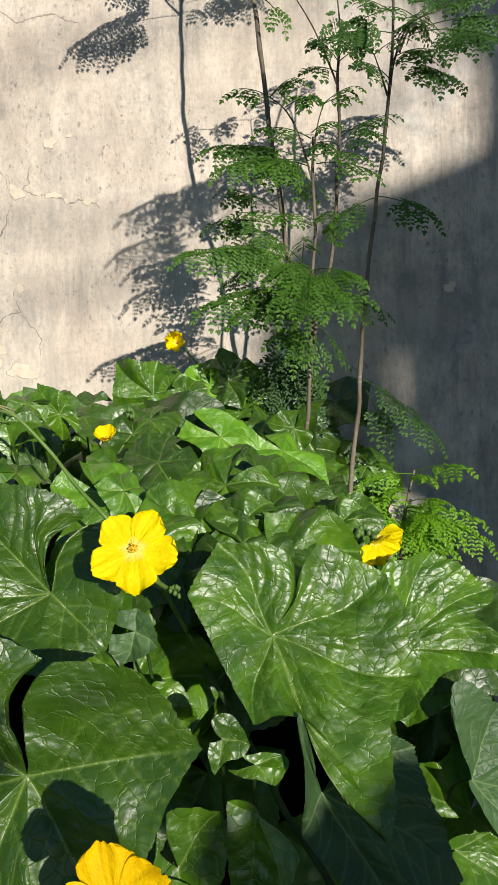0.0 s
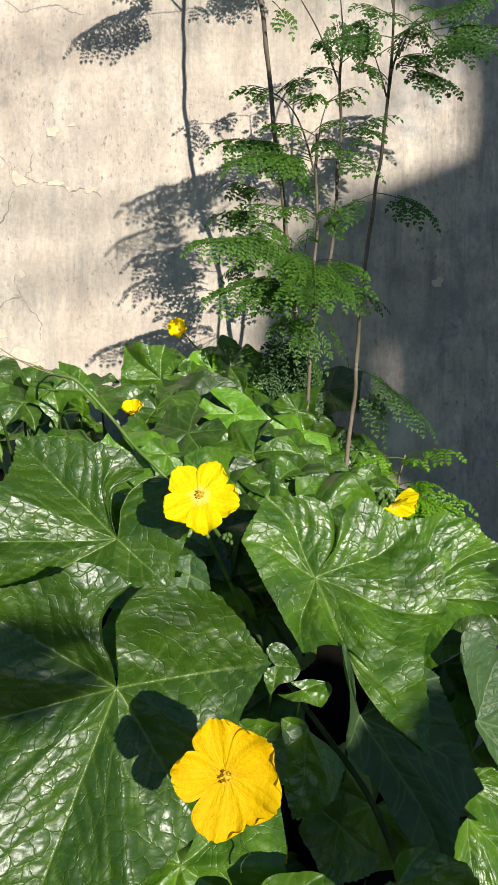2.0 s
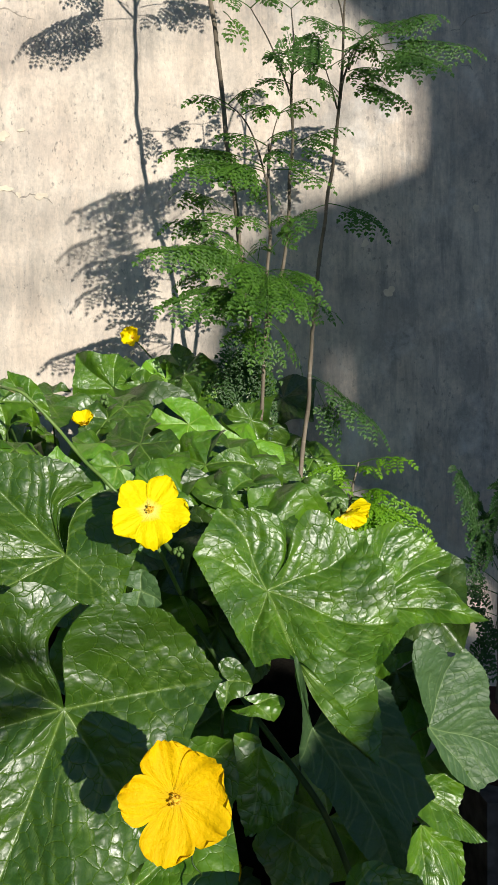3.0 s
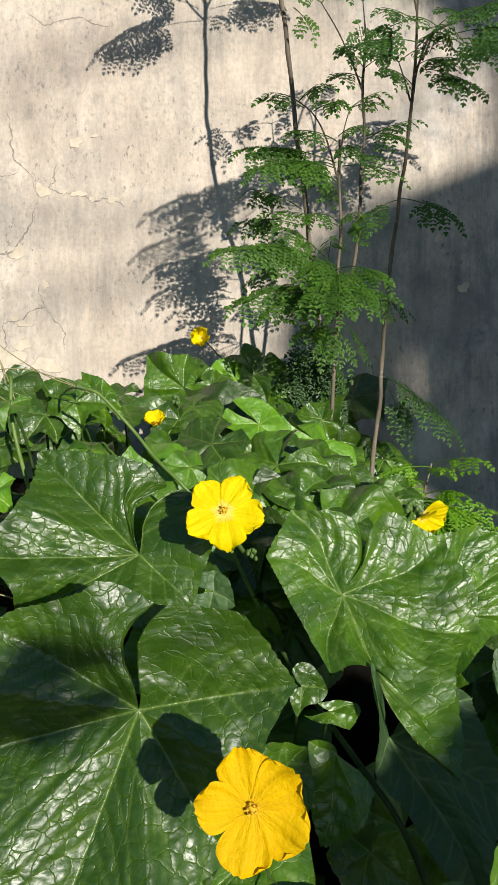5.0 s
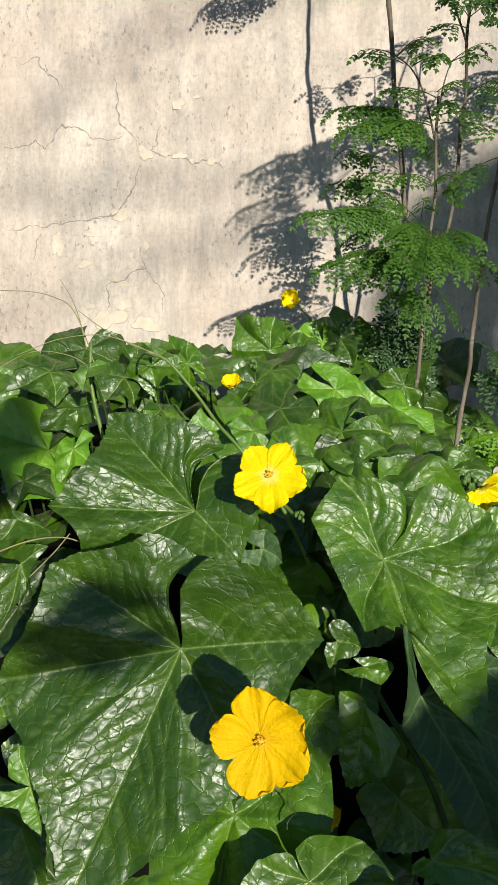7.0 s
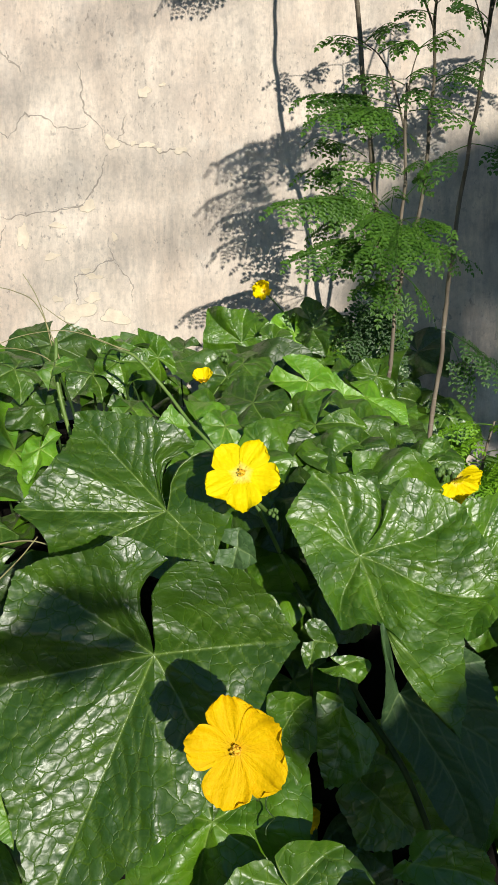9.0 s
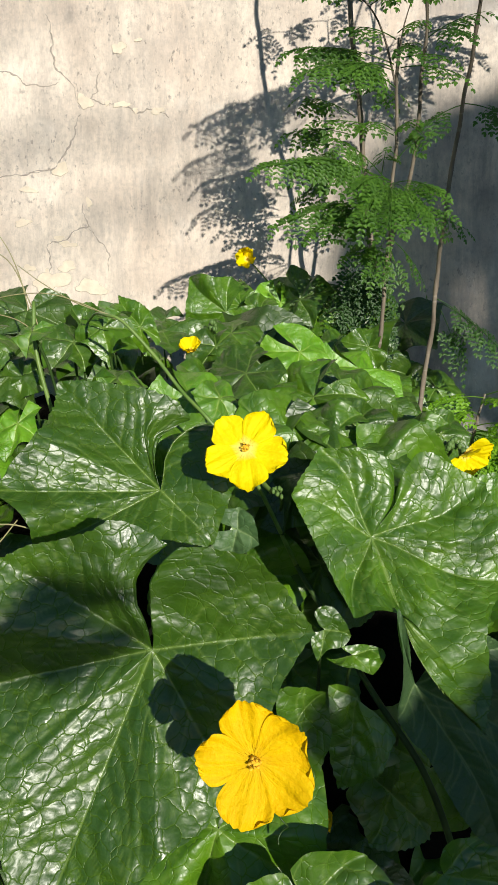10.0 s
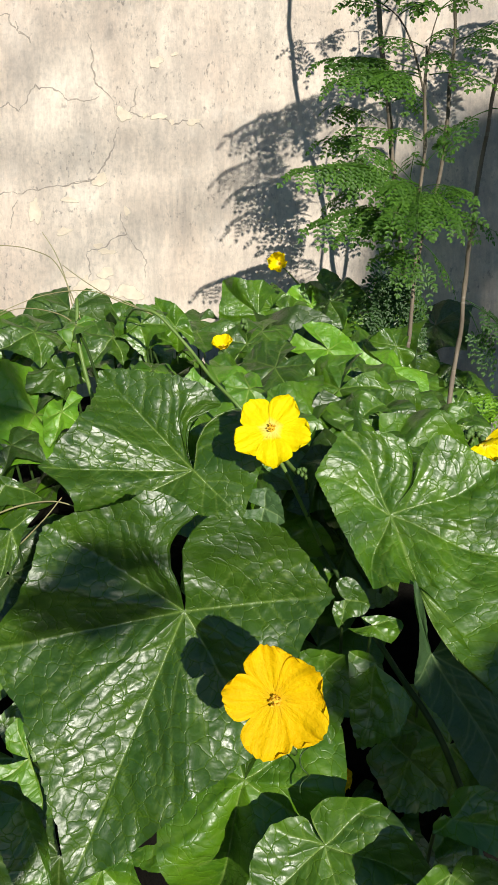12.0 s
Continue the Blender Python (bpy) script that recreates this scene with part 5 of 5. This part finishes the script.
frond(bushy, (0.135, 1.780, 1.907), (-0.122, 1.580, 1.837), 0.085)
frond(bushy, (0.132, 1.780, 1.900), (-0.044, 1.600, 1.827), 0.085)
frond(bushy, (0.159, 1.780, 1.892), (0.339, 1.860, 1.869), 0.070)
frond(bushy, (0.152, 1.780, 1.900), (0.269, 1.700, 1.876), 0.050)
frond(bushy, (0.133, 1.780, 1.836), (0.087, 1.620, 1.723), 0.060)
frond(bushy, (0.139, 1.780, 1.821), (0.167, 1.740, 1.710), 0.055)
frond(bushy, (0.151, 1.780, 1.828), (0.240, 1.880, 1.742), 0.060)
frond(bushy, (0.136, 1.780, 1.807), (0.034, 1.680, 1.783), 0.045)
frond(leaning, (0.054, 1.900, 2.114), (-0.111, 1.900, 2.126), 0.085)
frond(leaning, (0.058, 1.900, 2.159), (-0.080, 1.930, 2.226), 0.085)
frond(leaning, (0.060, 1.920, 2.088), (-0.085, 1.960, 2.048), 0.085)
frond(leaning, (0.053, 1.900, 2.220), (0.170, 1.950, 2.233), 0.080)
frond(leaning, (0.060, 1.930, 2.060), (-0.096, 1.980, 1.965), 0.085)
frond(leaning, (0.061, 1.940, 2.016), (0.170, 2.000, 2.011), 0.080)
frond(tall, (0.322, 1.850, 2.169), (0.446, 1.760, 2.081), 0.080)
frond(tall, (0.320, 1.850, 2.166), (0.212, 1.800, 2.093), 0.060)
frond(tall, (0.274, 1.850, 1.690), (0.363, 1.860, 1.625), 0.055)
frond(tall, (0.289, 1.860, 1.679), (0.469, 1.840, 1.525), 0.075)
frond(tall, (0.287, 1.870, 1.664), (0.353, 1.900, 1.511), 0.060)
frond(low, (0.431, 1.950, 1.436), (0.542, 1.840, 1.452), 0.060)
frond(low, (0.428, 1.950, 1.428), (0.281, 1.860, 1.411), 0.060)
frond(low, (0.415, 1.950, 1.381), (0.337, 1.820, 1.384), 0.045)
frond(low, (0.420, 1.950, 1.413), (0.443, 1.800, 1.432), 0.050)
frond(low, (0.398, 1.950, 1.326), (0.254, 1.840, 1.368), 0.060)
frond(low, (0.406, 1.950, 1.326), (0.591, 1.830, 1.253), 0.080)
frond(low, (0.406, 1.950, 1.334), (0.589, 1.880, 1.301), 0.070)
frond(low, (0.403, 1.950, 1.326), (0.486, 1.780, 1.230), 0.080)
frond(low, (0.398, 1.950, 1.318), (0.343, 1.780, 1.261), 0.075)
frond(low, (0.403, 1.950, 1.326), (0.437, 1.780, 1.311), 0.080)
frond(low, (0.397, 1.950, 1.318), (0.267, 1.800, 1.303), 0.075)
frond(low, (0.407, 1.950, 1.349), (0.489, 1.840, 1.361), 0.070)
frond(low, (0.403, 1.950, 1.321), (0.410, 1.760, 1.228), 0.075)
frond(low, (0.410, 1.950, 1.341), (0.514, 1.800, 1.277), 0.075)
frond(tall, (0.375, 1.850, 2.587), (0.161, 1.750, 2.520), 0.08)
frond(tall, (0.441, 1.850, 2.600), (0.714, 1.800, 2.584), 0.09)
frond(tall, (0.430, 1.850, 2.620), (0.635, 1.840, 2.693), 0.08)
frond(tall, (0.372, 1.850, 2.640), (0.267, 1.800, 2.653), 0.07)
tube("branch", [(0.38, 1.85, 2.80), (0.42, 1.68, 2.80), (0.46, 1.50, 2.70), (0.46, 1.38, 2.59), (0.42, 1.14, 2.50)], 0.004, 0.002, BARK, tall, 6, 7)
frond(tall, (0.455, 1.38, 2.595), (0.045, 1.34, 2.510), 0.10)
frond(tall, (0.455, 1.38, 2.590), (0.150, 1.33, 2.475), 0.07)
frond(tall, (0.455, 1.39, 2.600), (0.230, 1.36, 2.590), 0.07)
frond(tall, (0.465, 1.38, 2.590), (0.640, 1.36, 2.545), 0.08)
frond(tall, (0.420, 1.14, 2.500), (0.110, 1.12, 2.430), 0.075)
frond(tall, (0.420, 1.14, 2.500), (0.200, 1.12, 2.400), 0.065)
frond(tall, (0.374, 1.850, 2.529), (0.445, 1.720, 2.474), 0.09)
frond(slim, (0.227, 1.850, 2.520), (0.164, 1.780, 2.542), 0.06)
frond(slim, (0.227, 1.850, 2.491), (0.141, 1.780, 2.473), 0.05)
frond(slim, (0.227, 1.850, 2.520), (0.294, 1.800, 2.535), 0.06)
frond(slim, (0.230, 1.850, 2.534), (0.214, 1.850, 2.636), 0.06)
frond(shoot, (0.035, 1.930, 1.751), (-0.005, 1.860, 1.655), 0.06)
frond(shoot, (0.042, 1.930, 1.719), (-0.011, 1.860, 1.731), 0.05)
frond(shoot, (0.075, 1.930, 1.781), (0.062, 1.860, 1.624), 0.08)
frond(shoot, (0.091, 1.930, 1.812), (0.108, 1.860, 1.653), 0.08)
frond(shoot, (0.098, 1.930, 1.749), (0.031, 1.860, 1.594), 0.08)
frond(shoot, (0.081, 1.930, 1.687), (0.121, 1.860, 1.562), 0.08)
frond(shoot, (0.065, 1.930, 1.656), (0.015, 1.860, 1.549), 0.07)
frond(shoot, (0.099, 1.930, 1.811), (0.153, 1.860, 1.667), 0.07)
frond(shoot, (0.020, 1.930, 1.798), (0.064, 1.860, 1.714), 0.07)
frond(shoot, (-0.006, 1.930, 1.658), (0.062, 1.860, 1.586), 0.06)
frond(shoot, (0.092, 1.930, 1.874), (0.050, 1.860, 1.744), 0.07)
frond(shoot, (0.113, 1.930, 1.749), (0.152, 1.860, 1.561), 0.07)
frond(leaning, (0.038, 1.850, 2.686), (0.080, 1.800, 2.598), 0.05)
frond(potted, (0.837, 1.900, 1.145), (0.692, 1.850, 1.419), 0.10)
frond(potted, (0.837, 1.900, 1.145), (0.827, 1.850, 1.401), 0.10)
frond(potted, (0.837, 1.900, 1.111), (0.726, 1.850, 1.272), 0.08)
frond(potted, (0.837, 1.900, 1.078), (0.693, 1.850, 1.158), 0.09)
frond(potted, (0.837, 1.900, 1.044), (0.719, 1.850, 1.075), 0.09)
frond(potted, (0.838, 1.900, 0.976), (0.736, 1.850, 1.009), 0.09)
frond(potted, (0.838, 1.900, 0.942), (0.745, 1.850, 0.877), 0.08)
frond(potted, (0.837, 1.900, 1.044), (0.931, 1.850, 1.103), 0.09)
frond(potted, (0.838, 1.900, 0.976), (0.949, 1.850, 0.954), 0.09)
frond(potted, (0.838, 1.900, 0.891), (0.762, 1.850, 0.844), 0.06)
frond(potted, (0.837, 1.900, 1.128), (0.913, 1.850, 1.269), 0.10)
frond(potted, (0.838, 1.900, 0.993), (0.795, 1.850, 0.909), 0.08)
frond(potted, (0.837, 1.900, 1.145), (0.777, 1.850, 1.222), 0.08)
for base, tip, width in (((-0.01, 1.85, 3.05), (-0.34, 1.82, 2.96), 0.13), ((-0.02, 1.85, 3.09), (-0.26, 1.90, 3.13), 0.09), ((0.0, 1.85, 3.06), (0.09, 1.80, 3.06), 0.045), ((0.02, 1.85, 3.09), (0.24, 1.85, 3.09), 0.11), ((0.0, 1.85, 3.1), (-0.10, 1.85, 3.3), 0.13)):
    frond(leaning, base, tip, width)

# an unseen shoot added behind the camera to shade the largest and left leaves
rear_shade_vine = thing("luffa_vine", (1.9, -1.76, 0), "unseen luffa vine shoot added behind the camera to shade the largest leaf", "vine", "luffa vines")
tube("stem", [(1.90, -1.76, 0.0), (1.88, -1.75, 1.0), (1.82, -1.75, 1.80), (1.45, -1.76, 1.93), (1.05, -1.76, 1.92), (0.90, -1.74, 1.90), (0.82, -1.75, 2.04), (0.76, -1.76, 2.20)], 0.004, 0.002, STEM, rear_shade_vine, 6, 7)
plain_leaf(rear_shade_vine, (0.865, -1.758, 1.868), TO_SUN, 185, 0.085, 0.60)
plain_leaf(rear_shade_vine, (0.80, -1.74, 1.845), TO_SUN, 20, 0.055, 0.60)
for x, y, z, turn, size in ((-0.57, 0.88, 1.48, -100, 0.085), (-0.60, 0.88, 1.41, -100, 0.080), (-0.43, 0.60, 1.03, -70, 0.085)):
    reach = (y + 1.76) / -TO_SUN.y
    plain_leaf(rear_shade_vine, Vector((x, y, z)) + TO_SUN * reach, TO_SUN, turn, size)

# fallen yellowed leaflets caught in the branches
for x, y, z in ((0.2, 1.80, 1.985), (0.106, 1.79, 1.69), (0.125, 1.77, 1.62), (0.212, 1.80, 1.97), (0.36, 1.85, 1.61)):
    v, f = blob(0.008, int(x * 1000), 0.15, 5, 7, 1.5)
    tagged(put("yellow_leaflet", mesh_of("yellow_leaflet", [Vector((p.x, p.y * 0.2, p.z)) for p in v], f, YELLOWED), bushy), "yellowed leaflet")

# ---- right-hand corner: pot and rubble ----
pot = thing("flower_pot", (0.835, 1.90, 0), "red clay flower pot on a block beside the wall", "pot")


def turned(profile, sides=28):
    verts, faces = [], []
    for r, z in profile:
        for j in range(sides):
            a = 2 * math.pi * j / sides
            verts.append(Vector((r * math.cos(a), r * math.sin(a), z)))
    for i in range(len(profile) - 1):
        for j in range(sides):
            k = (j + 1) % sides
            faces.append((i * sides + j, i * sides + k, (i + 1) * sides + k, (i + 1) * sides + j))
    return verts, faces


v, f = turned([(0.0, 0.50), (0.062, 0.50), (0.085, 0.69), (0.095, 0.693), (0.097, 0.735), (0.088, 0.737), (0.082, 0.71), (0.0, 0.705)])
part("pot_body", [p + Vector((0.835, 1.90, 0)) for p in v], f, POT, pot)
v, f = box(0.74, 1.76, 0.0, 1.10, 2.12, 0.50)
tagged(put("block", mesh_of("block", v, f, DEBRIS, False)), "rough concrete block under the clay pot", "block")


def rubble(at, r, seed):
    v, f = blob(r, seed, 0.28, 5, 8, 0.7)
    tagged(put("stone", mesh_of("stone", [p + Vector((at[0], at[1], r * 0.55)) for p in v], f, DEBRIS, False)), "broken piece of dark rubble on the ground", "stone", "rubble by the wall")


for i in range(26):
    rng = random.Random(300 + i)
    rubble((rng.uniform(0.55, 1.6), rng.uniform(1.3, 2.2), 0), rng.uniform(0.03, 0.08), 300 + i)

tube("dry_twig", [(-0.46, 0.66, 1.35), (-0.40, 0.65, 1.375), (-0.36, 0.66, 1.38), (-0.33, 0.67, 1.37)], 0.0012, 0.0008, TENDRIL, vine, 5, 5)
tube("dry_twig", [(-0.40, 0.655, 1.33), (-0.37, 0.655, 1.36), (-0.35, 0.66, 1.385)], 0.0010, 0.0007, TENDRIL, vine, 5, 5)

# ---- marks on the plaster ----
crack([(-0.828, 2.375), (-0.878, 2.459), (-0.904, 2.488), (-0.907, 2.569), (-0.926, 2.642)], 0.0035, 1)
crack([(-0.788, 2.373), (-0.758, 2.399), (-0.748, 2.462)], 0.0035, 2)
crack([(-0.819, 2.329), (-0.839, 2.275), (-0.86, 2.229), (-0.881, 2.202), (-0.923, 2.157), (-1.006, 2.15)], 0.0035, 3)
crack([(-1.349, 2.412), (-1.263, 2.414), (-1.22, 2.431), (-1.183, 2.397), (-1.135, 2.463), (-1.117, 2.486), (-1.103, 2.467), (-1.041, 2.459), (-1.001, 2.425), (-0.949, 2.421), (-0.888, 2.433)], 0.0035, 4)
crack([(-0.788, 2.373), (-0.728, 2.358), (-0.669, 2.35), (-0.63, 2.326), (-0.561, 2.336), (-0.522, 2.308)], 0.0035, 5)
crack([(-1.18, 2.694), (-1.171, 2.654), (-1.134, 2.637), (-1.126, 2.615)], 0.0035, 6)
crack([(-0.82, 2.048), (-0.801, 1.97), (-0.874, 1.932), (-0.948, 1.914)], 0.0035, 7)
crack([(-0.948, 1.914), (-0.939, 1.875), (-0.951, 1.805)], 0.0035, 8)
crack([(-0.801, 1.96), (-0.75, 1.91), (-0.73, 1.87), (-0.737, 1.821)], 0.0030, 9)
crack([(-1.331, 2.114), (-1.199, 2.12), (-1.048, 2.144), (-0.901, 2.158)], 0.0030, 10)
crack([(-0.841, 2.97), (-0.785, 2.927), (-0.709, 2.947), (-0.633, 2.939), (-0.568, 2.92)], 0.0030, 11)
crack([(0.835, 2.927), (0.897, 2.939), (0.928, 2.98), (0.99, 2.997), (1.046, 3.032), (1.168, 3.041)], 0.0030, 12)
crack([(0.898, 2.811), (0.929, 2.812), (0.939, 2.796)], 0.0030, 13)
crack([(-1.2, 2.1), (-1.224, 2.041), (-1.23, 2.001)], 0.0030, 14)
crack([(-1.264, 2.695), (-1.2, 2.715), (-1.176, 2.661), (-1.129, 2.629)], 0.0030, 15)
flake(-0.804, 2.369, 0.026, 0.022, 50)
flake(-0.679, 2.356, 0.024, 0.011, 51)
flake(-0.728, 2.362, 0.009, 0.008, 52)
flake(-0.634, 2.336, 0.010, 0.008, 53)
flake(-0.561, 2.333, 0.024, 0.010, 54)
flake(-0.685, 2.530, 0.021, 0.019, 55)
flake(-0.892, 2.156, 0.026, 0.022, 56)
flake(-0.620, 2.552, 0.012, 0.006, 57)
flake(-0.799, 2.048, 0.012, 0.014, 58)
flake(-0.906, 1.933, 0.014, 0.012, 59)
flake(-1.136, 2.058, 0.020, 0.050, 60)
flake(-1.007, 2.093, 0.030, 0.010, 61)
flake(-1.031, 1.986, 0.030, 0.012, 62)
flake(-0.875, 1.913, 0.030, 0.010, 63)
flake(-0.951, 1.805, 0.010, 0.030, 64)
flake(-1.014, 1.836, 0.020, 0.012, 65)
flake(0.550, 2.186, 0.012, 0.016, 66)
flake(0.636, 2.018, 0.018, 0.020, 67)
flake(0.951, 2.314, 0.014, 0.012, 68)
flake(-0.94, 1.790, 0.060, 0.035, 91)
flake(-0.80, 1.770, 0.045, 0.028, 92)
flake(-0.88, 1.840, 0.030, 0.018, 93)
